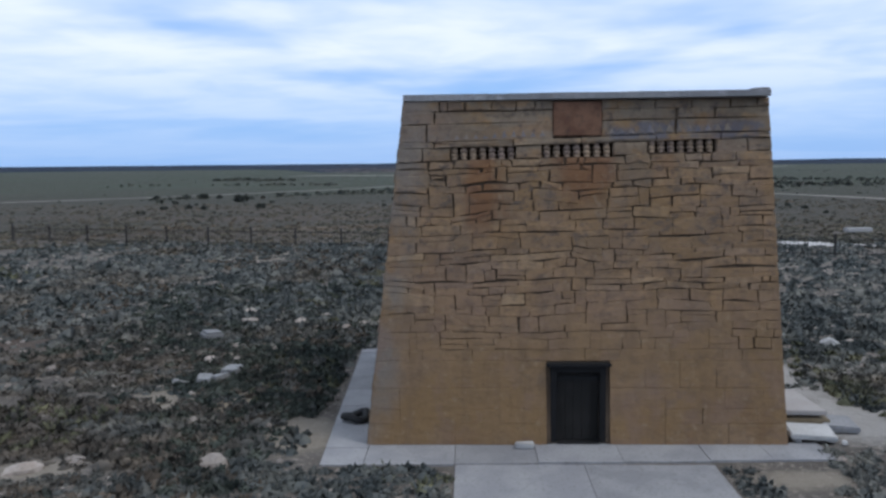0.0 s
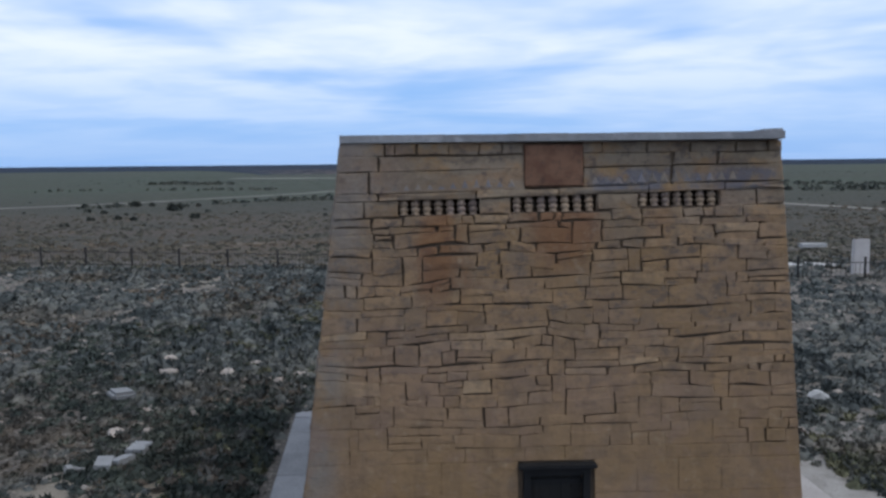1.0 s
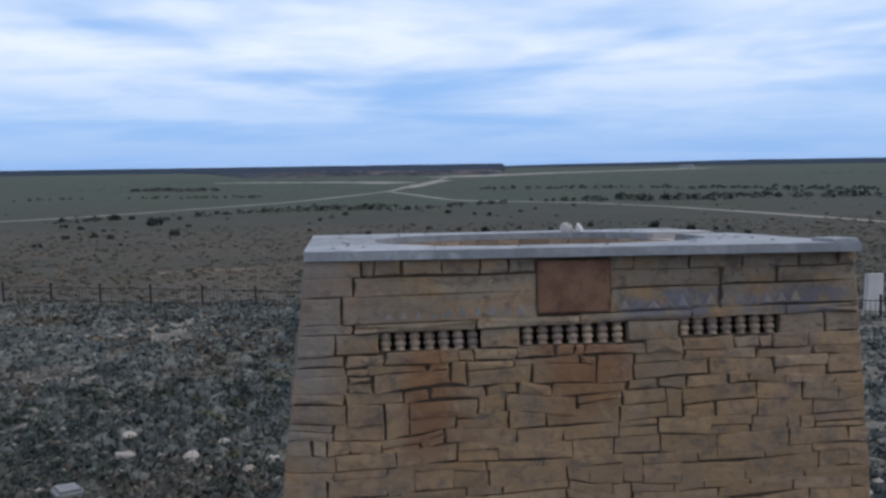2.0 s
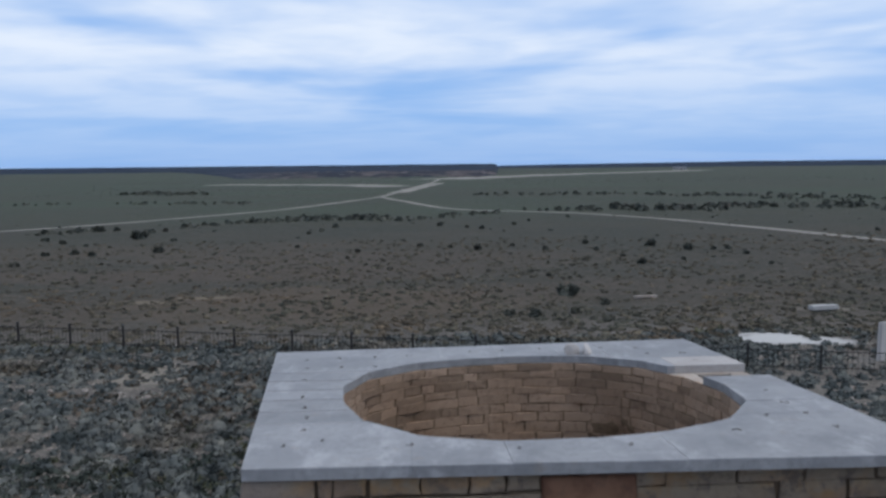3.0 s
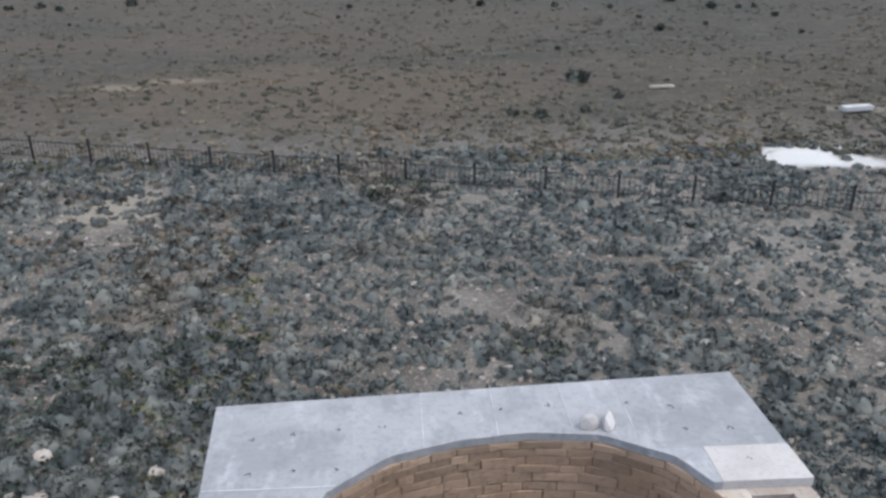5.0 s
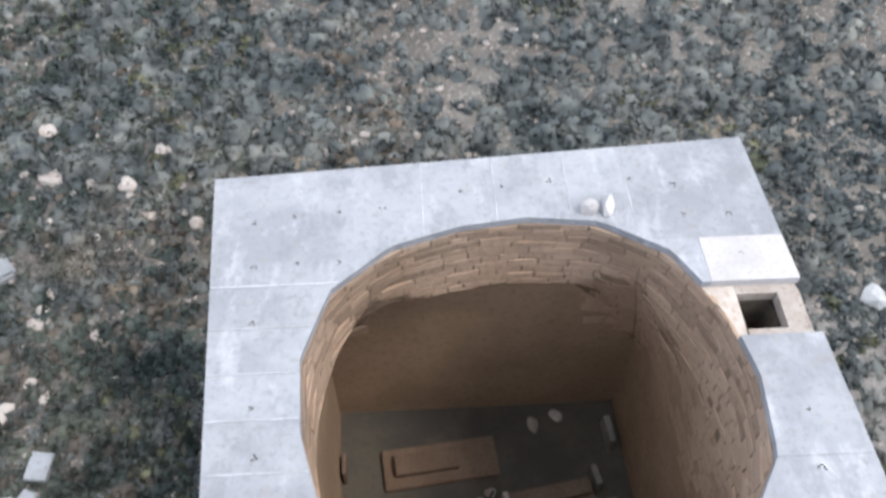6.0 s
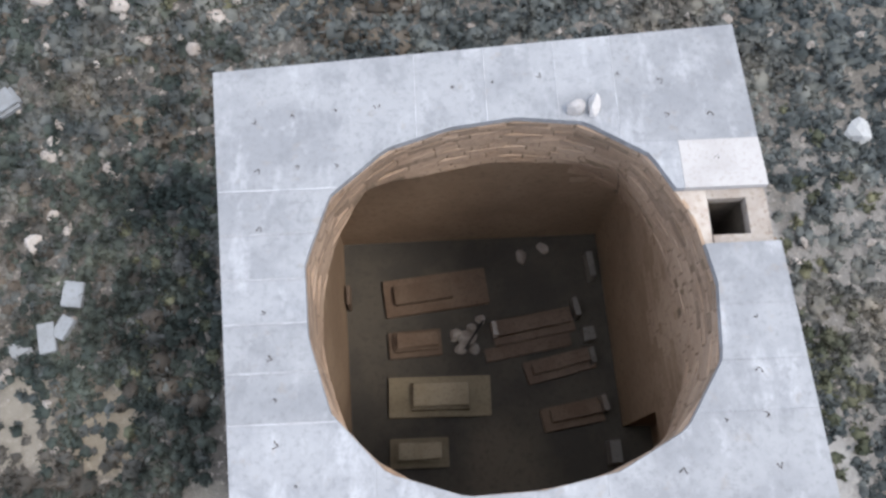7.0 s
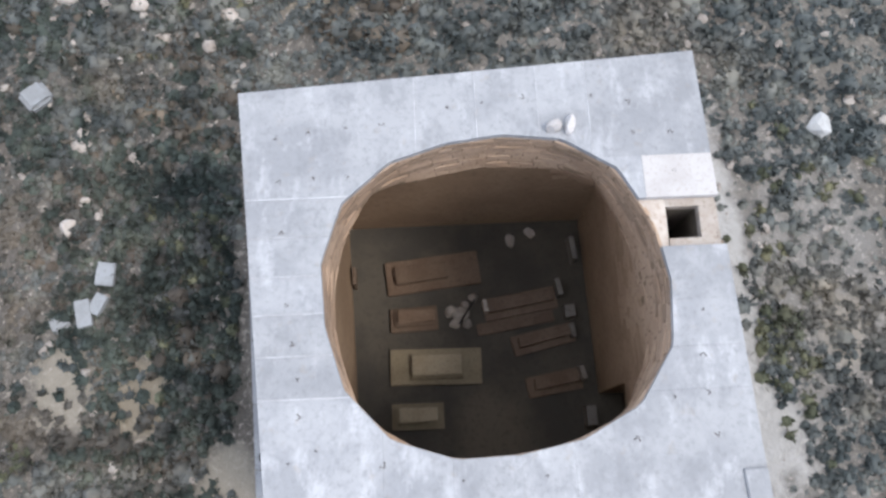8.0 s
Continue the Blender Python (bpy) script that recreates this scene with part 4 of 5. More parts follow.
# pale lime fillets smeared over the joints
rf = random.Random(17)
for side, value in JOINTS:
    if side not in (3, 2):
        continue
    axis = 0 if side == 2 else 1
    p = Vector(on_edge(CAPQ[side], CAPQ[(side + 1) % 4], axis, value))
    q = Vector(hole(rim_at(axis, value, 1 if side == 2 else -1)))
    d = (q - p).normalized()
    nrm = Vector((-d.y, d.x))
    lo_, hi_ = [], []
    for k in range(9):
        c_ = p.lerp(q, 0.01 + 0.98 * k / 8)
        w_ = rf.uniform(0.006, 0.026) * (1.0 if side == 3 else 0.5)
        lo_.append(tuple(c_ - nrm * w_ * rf.uniform(0.5, 1.0)))
        hi_.append(tuple(c_ + nrm * w_ * rf.uniform(0.5, 1.0)))
    v, f = prism(lo_ + hi_[::-1], CAP_Z - 0.008, CAP_Z + 0.007)
    part("joint_fillet", ([(x, y, z + cap_tilt(x, y)) for x, y, z in v], f), M_LIME, cap)

# top of the walls below the cap, open over the shaft
for n, poly in enumerate(ring_pieces(TOPQ, JOINTS)):
    if n == NOTCH:
        sx0, sx1, sy0, sy1 = 3.45, 4.09, 5.64, 6.29
        (ax, ay), (bx, by) = poly[0], poly[1]
        inn = poly[2:]
        bed = [
            [(ax, ay), (ax - 0.03, sy0), (sx0, sy0), (sx0, ay)],
            [(sx0, sy1), (bx + 0.03, sy1), (bx, by), (sx0, by)],
            [(sx1, sy0), (ax - 0.02, sy0), (bx + 0.02, sy1), (sx1, sy1)],
            [(sx0 - 0.004, ay), (sx0 - 0.004, by)] + [(px + 0.02, py_) for px, py_ in inn],
        ]
        shaft_bed = empty("shaft_bed")
        shaft_bed.parent = mausoleum
        shaft_bed["label"] = "broken pale rubble round an open shaft"
        for q, (poly4, top) in enumerate(zip(bed, (8.25, 8.22, 8.24, 8.215))):
            part("rubble_course", prism(poly4, 7.95, top), M_CORE, shaft_bed)
        # sides and bottom of the shaft, shade included in their colour
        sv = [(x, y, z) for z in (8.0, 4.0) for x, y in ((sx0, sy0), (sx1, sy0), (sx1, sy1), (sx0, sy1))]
        part("shaft", (sv, [[0, 4, 5, 1], [1, 5, 6, 2], [2, 6, 7, 3], [3, 7, 4, 0], [4, 7, 6, 5]]), M_SHAFT_SHADE, shaft_bed, "square shaft with its shade in the dark colour")
    else:
        part("wall_top", ([(x, y, WALL_Z + cap_tilt(x, y)) for x, y in poly], [list(range(len(poly)))]), M_CORE, mausoleum)


def loop_data(seed):
    """A bent lifting loop of thin bar."""
    rng = random.Random(seed)
    pts = []
    n = 9
    w, h = rng.uniform(0.03, 0.05), rng.uniform(0.018, 0.03)
    for i in range(n):
        t = math.pi * i / (n - 1)
        pts.append(Vector((-w * math.cos(t), 0.03 * math.sin(3 * t), h * math.sin(t))))
    v, f, r = [], [], 0.009
    for i, p in enumerate(pts):
        d = (pts[min(i + 1, n - 1)] - pts[max(i - 1, 0)]).normalized()
        s = d.cross(Vector((0, 1, 0))).normalized()
        for k in range(5):
            a = 2 * math.pi * k / 5
            v.append(p + s * r * math.cos(a) + Vector((0, 1, 0)) * r * math.sin(a))
        if i:
            f += [[5 * (i - 1) + k, 5 * (i - 1) + (k + 1) % 5, 5 * i + (k + 1) % 5, 5 * i + k] for k in range(5)]
    return v, f


loop_meshes = [mesh_data("loop", *loop_data(s), M_HOOK) for s in range(4)]


def in_poly(x, y, poly):
    c = False
    for (ax, ay), (bx, by) in zip(poly, poly[1:] + poly[:1]):
        if (ay > y) != (by > y) and x < (bx - ax) * (y - ay) / (by - ay) + ax:
            c = not c
    return c


cap_polys = ring_pieces(CAPQ, JOINTS)
rl = random.Random(77)
spots = [(-4.21, 8.03), (-3.55, 8.11), (-2.81, 8.19), (-2.08, 8.23), (-0.76, 8.55), (-0.05, 8.64), (0.79, 8.72), (2.17, 8.71), (2.92, 8.53), (2.95, 7.85), (3.69, 7.84), (3.68, 7.0),
         (-4.12, 7.09), (-3.45, 7.13), (-2.79, 7.13), (-4.06, 6.04), (-3.95, 4.6), (-3.83, 3.85), (-3.74, 3.2), (-3.71, 2.52), (3.76, 3.34), (3.12, 2.59), (3.76, 2.65), (2.37, 1.88), (3.82, 1.89),
         (-3.4, 1.9), (-2.2, 1.6), (-0.8, 1.3), (0.7, 1.3), (-3.9, 1.7), (3.85, 4.2)]
for x, y in spots:
    for n, poly in enumerate(cap_polys):
        if n in slabs and in_poly(x, y, poly):
            o = new("lifting_loop", rl.choice(loop_meshes))
            o.parent = slabs[n]
            o.matrix_basis = pose(x, y, CAP_Z - 0.012 + cap_tilt(x, y), rl.uniform(-25, 25), 0, rl.uniform(0, 180)) @ Matrix.Diagonal((1.25, 1.25, 0.7, 1))
            break

# plaque, frieze carving, grilles
pl = box(1.20, 0.10, 0.85, (0, 0, 0), 0.02)
plaque = part("plaque", pl, M_PLAQUE, mausoleum, "blank rust-brown plaque under the cap")
plaque.matrix_basis = pose(0.01, 0.705, 7.585, -5.3, 0, 0)
pfr = part("plaque_panel", box(1.14, 0.012, 0.79, (0, -0.05, 0.03), 0.005), M_PLAQUE, plaque)


def baluster_data():
    prof = [(0.052, 0), (0.052, 0.03), (0.036, 0.045), (0.058, 0.085), (0.064, 0.12), (0.05, 0.15), (0.034, 0.165), (0.05, 0.18), (0.064, 0.21), (0.058, 0.245), (0.036, 0.285), (0.052, 0.30), (0.052, 0.33)]
    k = 12
    v = [(r * 1.5 * math.cos(2 * math.pi * i / k), r * 1.5 * math.sin(2 * math.pi * i / k), z) for r, z in prof for i in range(k)]
    f = [[j * k + i, j * k + (i + 1) % k, (j + 1) * k + (i + 1) % k, (j + 1) * k + i] for j in range(len(prof) - 1) for i in range(k)]
    return v, f


bal_mesh = mesh_data("baluster", *baluster_data(), M_BALUSTER, True)
for x0, x1, z0, z1 in SLOTS:
    grille = empty("grille")
    grille.parent = mausoleum
    grille["label"] = "recessed grille of squat turned stone balusters"
    # recess behind the balusters, coloured dark for the shade in it
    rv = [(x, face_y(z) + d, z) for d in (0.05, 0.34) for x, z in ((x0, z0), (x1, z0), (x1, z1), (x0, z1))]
    part("recess", (rv, [[4, 5, 6, 7], [0, 1, 5, 4], [2, 3, 7, 6], [1, 2, 6, 5], [3, 0, 4, 7]]), M_RECESS_SHADE, grille, "recess with its shade in the dark colour")
    for k in range(7):
        x = x0 + (x1 - x0) * (k + 0.5) / 7
        o = new("baluster", bal_mesh)
        o.parent = grille
        o.matrix_basis = pose(x, face_y(z0) + 0.085, z0 + 0.001, -5, 0, k * 7) @ Matrix.Diagonal((1, 1, (z1 - z0 - 0.002) / 0.33, 1))


chev_v = [(0, 0, 0), (0.20, 0, 0), (0.10, 0.016, 0.19), (0.035, -0.018, 0.02), (0.165, -0.018, 0.02), (0.10, -0.004, 0.15)]
chev_mesh = mesh_data("chevron", chev_v, [[3, 4, 5], [0, 1, 4, 3], [1, 2, 5, 4], [2, 0, 3, 5]], M_FRIEZE)
rv_ = random.Random(4)
for x0, x1 in ((-3.3, -0.75), (0.75, 3.6)):
    band = empty("carved_band")
    band.parent = mausoleum
    band["label"] = "worn carved zigzag band"
    x = x0
    while x < x1:
        zb = warp(x, 7.60)
        o = new("chevron", chev_mesh)
        o.parent = band
        o.matrix_basis = pose(x, face_y(zb) - 0.016, zb, 0, 0, 0) @ Matrix.Diagonal((1, 1, rv_.uniform(0.75, 1.25), 1))
        x += 0.235

# doorway
door = empty("doorway")
door.parent = mausoleum
door["label"] = "black door frame with a dark plank leaf"
pv_ = [(x, y, z) for x in DOOR[:2] for y, z in ((face_y(0) + 0.05, 0), (face_y(DOOR[2]) + 0.05, DOOR[2]), (0.98, DOOR[2]), (0.98, 0))]
part("passage", (pv_, [[0, 1, 2, 3], [7, 6, 5, 4], [1, 5, 6, 2]]), M_PLASTER, door, "dusty brown passage through the wall")
part("lintel", box(1.58, 0.22, 0.08, (0.0, 0.10, 1.95), 0.012), M_BLACK, door)
for x in (DOOR[0] + 0.075, DOOR[1] - 0.075):
    part("jamb", box(0.15, 0.16, 1.95, (x, 0.16, 0.0), 0.01), M_BLACK, door)
part("head", box(1.06, 0.14, 0.16, (-0.01, 0.17, 1.788), 0.008), M_BLACK, door)
leaf = empty("door_leaf")
leaf.parent = door
leaf["label"] = "dark weathered plank leaf"
for k in range(5):
    part("plank", box(0.205, 0.04, 1.70, (-0.43 + 0.21 * k, 0.27, 0.045), 0.006, 0, 0.002, 60 + k), M_PLANK, leaf)
part("top_rail", box(1.06, 0.03, 0.13, (-0.01, 0.237, 1.55), 0.006), M_BLACK, leaf)
part("threshold", box(1.06, 0.30, 0.04, (-0.01, 0.16, 0.0), 0.01), M_BLACK, door)

# earth floor inside
fl = part("floor", ([(ROOM[0][0], 0.02, 0.03), (ROOM[1][0] + 0.7, 0.02, 0.03), (ROOM[2][0] + 0.95, 8.55, 0.03), (ROOM[3][0] - 0.02, 8.55, 0.03)], [[0, 1, 2, 3]]), M_FLOOR)
tagged(fl, "dark trodden earth floor inside the mausoleum", "floor", kind="structure")

# ---- tombs inside ----


def tomb(x, y, rz, tiers, mat, label):
    """A stepped grave: tiers of (length, width, height, shift along, shift across)."""
    t = tagged(empty("tomb", x, y, 0.03, rz), label, "tomb", "tombs inside the mausoleum")
    z = 0.0
    for n, (l, w, h, dx, dy) in enumerate(tiers):
        part("plinth" if n == 0 else "tier", box(l, w, h, (dx, dy, z), 0.02, 0, 0.012, n + int(x * 10) + 50), M_GRAVE_TOP if mat is M_GRAVE and n == len(tiers) - 1 else mat, t)
        z += h - 0.002
    return t


tomb(-1.20, 4.22, -1, [(2.58, 1.02, 0.16, 0.00, 0.00), (1.48, 0.69, 0.14, 0.02, 0.00), (1.38, 0.58, 0.16, 0.03, 0.02)], M_GRAVE, "stepped tan stone tomb with a broad plinth")
tomb(-1.77, 2.86, 0, [(1.46, 0.73, 0.14, 0.00, 0.00), (1.16, 0.50, 0.14, 0.00, 0.02), (1.06, 0.40, 0.12, 0.02, 0.03)], M_GRAVE, "small stepped tan stone tomb near the wall")
tomb(-1.78, 5.60, 3, [(1.35, 0.69, 0.14, 0.00, 0.00), (1.16, 0.48, 0.16, 0.04, 0.03), (1.04, 0.37, 0.12, 0.06, 0.05)], M_GRAVE_RED, "small stepped reddish stone tomb, chipped edges")
tomb(-1.19, 6.94, 6, [(2.72, 0.99, 0.14, 0.00, 0.00), (1.50, 0.52, 0.20, -0.33, 0.02)], M_GRAVE_RED, "long reddish tomb with a low block on top")
tomb(1.28, 5.92, 9, [(2.13, 0.64, 0.18, 0.00, 0.00), (1.92, 0.35, 0.24, 0.02, 0.06)], M_GRAVE_GREY, "long dusty tomb with a narrow ridge block")
tomb(1.12, 5.38, 9, [(2.24, 0.35, 0.16, 0.00, 0.00)], M_GRAVE_GREY, "long low dusty kerb stone beside a tomb")
tomb(1.89, 4.87, 12, [(1.82, 0.57, 0.18, 0.00, 0.00), (1.56, 0.27, 0.22, 0.05, 0.05)], M_GRAVE_GREY, "dusty narrow tomb with a ridge block")
tomb(2.11, 3.62, 9, [(1.56, 0.60, 0.16, 0.00, 0.00), (1.30, 0.31, 0.22, 0.08, 0.05)], M_GRAVE_RED, "reddish low tomb with a ridge block")


def headstone(x, y, rz, w, d, h, label, lean=0.0, mat=None, name="headstone"):
    bm = box(w, d, h, (0, 0, 0), 0.02, 0, 0.015, int(x * 17 + y * 31))
    for v in bm.verts:
        if v.co.z > h * 0.8:
            v.co.x *= 0.88
    o = part(name, bm, mat or M_HEAD)
    o.matrix_basis = pose(x, y, 0.03, lean, 0, rz)
    return tagged(o, label, name.replace("_", " "), "headstones inside the mausoleum")


headstone(0.27, 5.84, 99, 0.42, 0.13, 0.55, "pale upright headstone at a tomb's foot", 0, M_PALE)
headstone(2.39, 6.31, 100, 0.55, 0.14, 0.62, "grey headstone at a tomb's head")
headstone(2.66, 5.61, 95, 0.40, 0.30, 0.50, "square grey block beside the tombs")
headstone(2.70, 5.06, 100, 0.45, 0.14, 0.50, "grey headstone at a narrow tomb")
headstone(2.87, 3.85, 100, 0.42, 0.14, 0.62, "pale grey headstone at a reddish tomb", 0, M_PALE)
headstone(3.00, 2.65, 92, 0.62, 0.26, 0.70, "grey headstone standing by the inner wall")
headstone(2.87, 7.42, 96, 0.75, 0.16, 0.60, "rough grey stone leaning by the inner wall")
headstone(-3.44, 6.86, 92, 0.60, 0.10, 0.62, "brown slab leaning on the inner wall", 0, M_GRAVE_GREY)


def boulder(x, y, z, r, flat, seed, mat, label, rz=0.0, group="pale boulders on the steppe", name="boulder"):
    o = part(name, rock_data(r, flat, seed), mat)
    o.matrix_basis = pose(x, y, z, 0, 0, rz)
    return tagged(o, label, "stone", group)


for k, (x, y, r) in enumerate(((-0.71, 5.79, 0.17), (-0.44, 5.66, 0.20), (-0.63, 5.44, 0.16), (-0.27, 5.42, 0.15), (-0.31, 5.96, 0.13), (1.13, 7.82, 0.17), (1.71, 8.06, 0.15), (-0.05, 6.19, 0.12))):
    boulder(x, y, 0.03, r * 1.25, 0.7, 200 + k, M_PALE, "pale broken stone on the earth floor", k * 40, "rubble on the mausoleum floor", "rubble_stone")
rod = box(0.05, 0.86, 0.05, (0, 0, 0), 0.01)
rod = part("iron_bar", rod, M_BLACK)
rod.matrix_basis = pose(-0.26, 5.71, 0.46, 14, 0, -36)
tagged(rod, "dark iron bar lying across rubble", "bar")

# two stones on the cap
boulder(1.36, 8.04, CAP_Z - 0.385, 0.21, 0.95, 301, M_TANSLAB, "angular pale stone lying on the cap", 20, "stones on the cap", "loose_stone")
boulder(1.68, 8.07, CAP_Z - 0.385, 0.20, 1.0, 302, M_TANSLAB, "angular pale stone lying on the cap", 80, "stones on the cap", "loose_stone")

loose = part("loose_slab", box(0.42, 0.70, 0.09, (0, 0, 0), 0.015, 0, 0.010, 3), M_CAP)
loose.matrix_basis = pose(4.42, 0.92, CAP_Z - 0.05, -2.5, 0, 2)
tagged(loose, "loose pale slab lying on the cap's corner", "slab")

# ---- paving ----
paving = tagged(empty("pavement"), "grey concrete slabs round the mausoleum and leading to it", "pavement", kind="structure")


def paver(poly, top):
    v, f = prism(poly, -0.25, top)
    part("paving_slab", (v, f), M_CONC, paving)


rp = random.Random(3)
ys = [-1.40, -0.22, 1.6, 3.4, 5.2, 7.0, 8.8, 10.3, 11.5]
for a, b in zip(ys, ys[1:]):
    ea, eb = -6.20 - 0.045 * (a + 1.4), -6.20 - 0.045 * (b + 1.4)
    ia = ib = -5.20
    paver([(ea, a + 0.01), (ia, a + 0.01), (ib, b - 0.01), (eb, b - 0.01)], 0.0 + rp.uniform(-0.008, 0.008))
xs_ = [-5.19, -3.05, -1.1, 0.9, 2.92, 4.4, 5.86]
for a, b in zip(xs_, xs_[1:]):
    fy = -1.42 + 0.035 * (a + 6)
    paver([(a + 0.008, fy), (b - 0.008, fy + 0.03), (b - 0.008, 0.16), (a + 0.008, 0.16)], 0.0 + rp.uniform(-0.006, 0.006))
py = -1.34
for k in range(12):
    for a, b in ((-3.04, -0.06), (-0.05, 2.93)):
        paver([(a, py - 2.6), (b - 0.005, py - 2.6), (b - 0.005, py - 0.006), (a, py - 0.006)], -0.012 + rp.uniform(-0.003, 0.003))
    py -= 2.6

# ---- things round the mausoleum ----


def flat_slab(name, x, y, z, sx, sy, sz, rz, mat, label, cat, tilt=(0, 0), bevel=0.03, group=""):
    o = part(name, box(sx, sy, sz, (0, 0, 0), bevel, 0, 0.03 if bevel > 0.02 else 0.01, int(x * 13 + y * 7)), mat)
    o.matrix_basis = pose(x, y, z, tilt[0], tilt[1], rz)
    return tagged(o, label, cat, group)


flat_slab("stone_slab", 5.80, 0.45, 0.09, 1.15, 0.75, 0.16, -4, M_WHITE, "white limestone slab propped on small stones", "slab", (6, 3))
for k, (x, y, r) in enumerate(((5.45, 0.25, 0.12), (6.25, 0.2, 0.13), (5.9, 0.65, 0.12), (6.5, 0.05, 0.11))):
    boulder(x, y, 0.0, r, 0.9, 330 + k, M_WHITE, "white stone chock beside a slab", k * 50, "stone chocks", "stone_chock")
grave_box = tagged(empty("grave_box", 5.95, 2.45, -0.06, -3), "tan stone grave box with a pale sloping lid", "grave box")
part("wall", box(1.45, 2.6, 0.34, (0, 0, 0), 0.03), M_GRAVE, grave_box)
part("ledge", box(1.62, 2.8, 0.18, (0.05, 0.0, -0.02), 0.03), M_GRAVE, grave_box)
lid = part("lid", box(1.30, 2.7, 0.12, (0, 0, 0), 0.02), M_TANSLAB, grave_box, "pale stone lid")
lid.matrix_basis = pose(0, 0.1, 0.36, -3, 0, 0)
flat_slab("stone_slab", 6.85, 1.35, 0.0, 0.85, 1.0, 0.18, -6, M_CONC, "grey concrete slab lying on sandy ground", "slab", (0, 2))
flat_slab("stone_block", -1.35, -0.22, 0.0, 0.46, 0.24, 0.14, 2, M_WHITE, "small white stone block on the paving", "block", (0, 0), 0.03)

tyre = empty("tyre", -5.78, 2.0, 0.0, 30)
tagged(tyre, "crumpled worn black tyre on the paving", "tyre")
tv, tf = [], []
for i in range(28):
    a = 2 * math.pi * i / 28
    for k in range(12):
        b = 2 * math.pi * k / 12
        rr = 0.27 + 0.105 * math.cos(b) + 0.03 * math.sin(3 * a)
        tv.append((rr * math.cos(a) * 1.12, rr * math.sin(a), 0.12 + 0.11 * math.sin(b) + 0.06 * math.sin(2 * a + 1)))
for i in range(28):
    for k in range(12):
        tf.append([i * 12 + k, ((i + 1) % 28) * 12 + k, ((i + 1) % 28) * 12 + (k + 1) % 12, i * 12 + (k + 1) % 12])
part("tread", (tv, tf), M_TYRE, tyre, smooth=True)

# white stones and blocks
boulder(10.90, 11.02, -0.12, 0.52, 0.75, 431, M_WHITE, "large angular white limestone block among shrubs", 25, "white limestone blocks", "stone_block")
flat_slab("stone_block", 11.58, 10.80, -0.12, 0.46, 0.38, 0.2, -20, M_WHITE, "white limestone fragment by a larger block", "block", (5, 0), 0.02, "white limestone blocks")
flat_slab("stone_block", -10.71, 7.35, -0.10, 0.55, 0.68, 0.3, -8, M_BLOCK, "squared white limestone block among shrubs", "block", (4, 0), 0.02, "white limestone blocks")
flat_slab("stone_block", -11.32, 6.19, -0.10, 0.45, 0.80, 0.28, 12, M_BLOCK, "squared white limestone block among shrubs", "block", (0, 5), 0.02, "white limestone blocks")
flat_slab("stone_block", -10.89, 6.44, -0.10, 0.40, 0.62, 0.26, -28, M_BLOCK, "squared white limestone block among shrubs", "block", (0, -8), 0.02, "white limestone blocks")
flat_slab("stone_block", -12.00, 5.95, -0.10, 0.55, 0.45, 0.2, 35, M_BLOCK, "rough pale limestone block among shrubs", "block", (0, 8), 0.06, "white limestone blocks")
flat_slab("stone_block", -13.17, 13.01, -0.10, 0.85, 0.75, 0.4, 40, M_BLOCK, "large pale broken limestone block", "block", (3, 3), 0.10, "white limestone blocks")

ROCKS = [(-12.44, 16.55, 0.42), (-11.18, 16.12, 0.45), (-10.10, 16.09, 0.36), (-7.25, 15.62, 0.38), (-9.42, 14.96, 0.36), (-7.84, 14.51, 0.34), (-11.23, 14.14, 0.32), (-10.67, 14.18, 0.2), (-11.54, 12.27, 0.34),
         (-11.77, 11.36, 0.28), (-11.70, 11.76, 0.22), (-10.04, 10.96, 0.27), (-11.51, 9.53, 0.28), (-5.91, 14.06, 0.2), (8.38, 7.32, 0.22), (-12.34, 5.23, 0.26), (-12.99, -1.84, 0.42), (-13.70, -2.43, 0.38),
         (-12.08, -1.15, 0.3), (-8.81, -1.26, 0.42), (-11.94, 8.82, 0.32), (-11.11, 9.21, 0.28), (-9.25, 17.49, 0.3), (-13.01, 18.39, 0.34), (-6.37, 17.93, 0.26), (11.89, 11.91, 0.24)]
for k, (x, y, r) in enumerate(ROCKS):
    boulder(x, y, land(x, y) - 0.25 * r, r, random.Random(k).uniform(0.55, 0.8), 400 + k, M_PALE, "pale tan boulder half sunk in stony soil", k * 47)

# ---- fence ----
FA, FB = Vector((-23.7, 46.5, 0)), Vector((21.2, 34.9, 0))
fdir = (FB - FA).normalized()
fang = math.degrees(math.atan2(fdir.y, fdir.x))
STEP = (FB - FA).length / 12
fence = tagged(empty("fence"), "low black iron fence with thin pickets across the steppe", "fence")
post_mesh = mesh_data("post", *prism([(-0.06, -0.06), (0.06, -0.06), (0.06, 0.06), (-0.06, 0.06)], -0.2, 1.46), M_IRON)
rail_mesh = mesh_data("rail", *prism([(0.0, -0.02), (STEP, -0.02), (STEP, 0.02), (0.0, 0.02)], 0, 0.045), M_IRON)
picket_mesh = mesh_data("picket", *prism([(-0.011, -0.011), (0.011, -0.011), (0.011, 0.011), (-0.011, 0.011)], 0.08, 1.24), M_IRON)
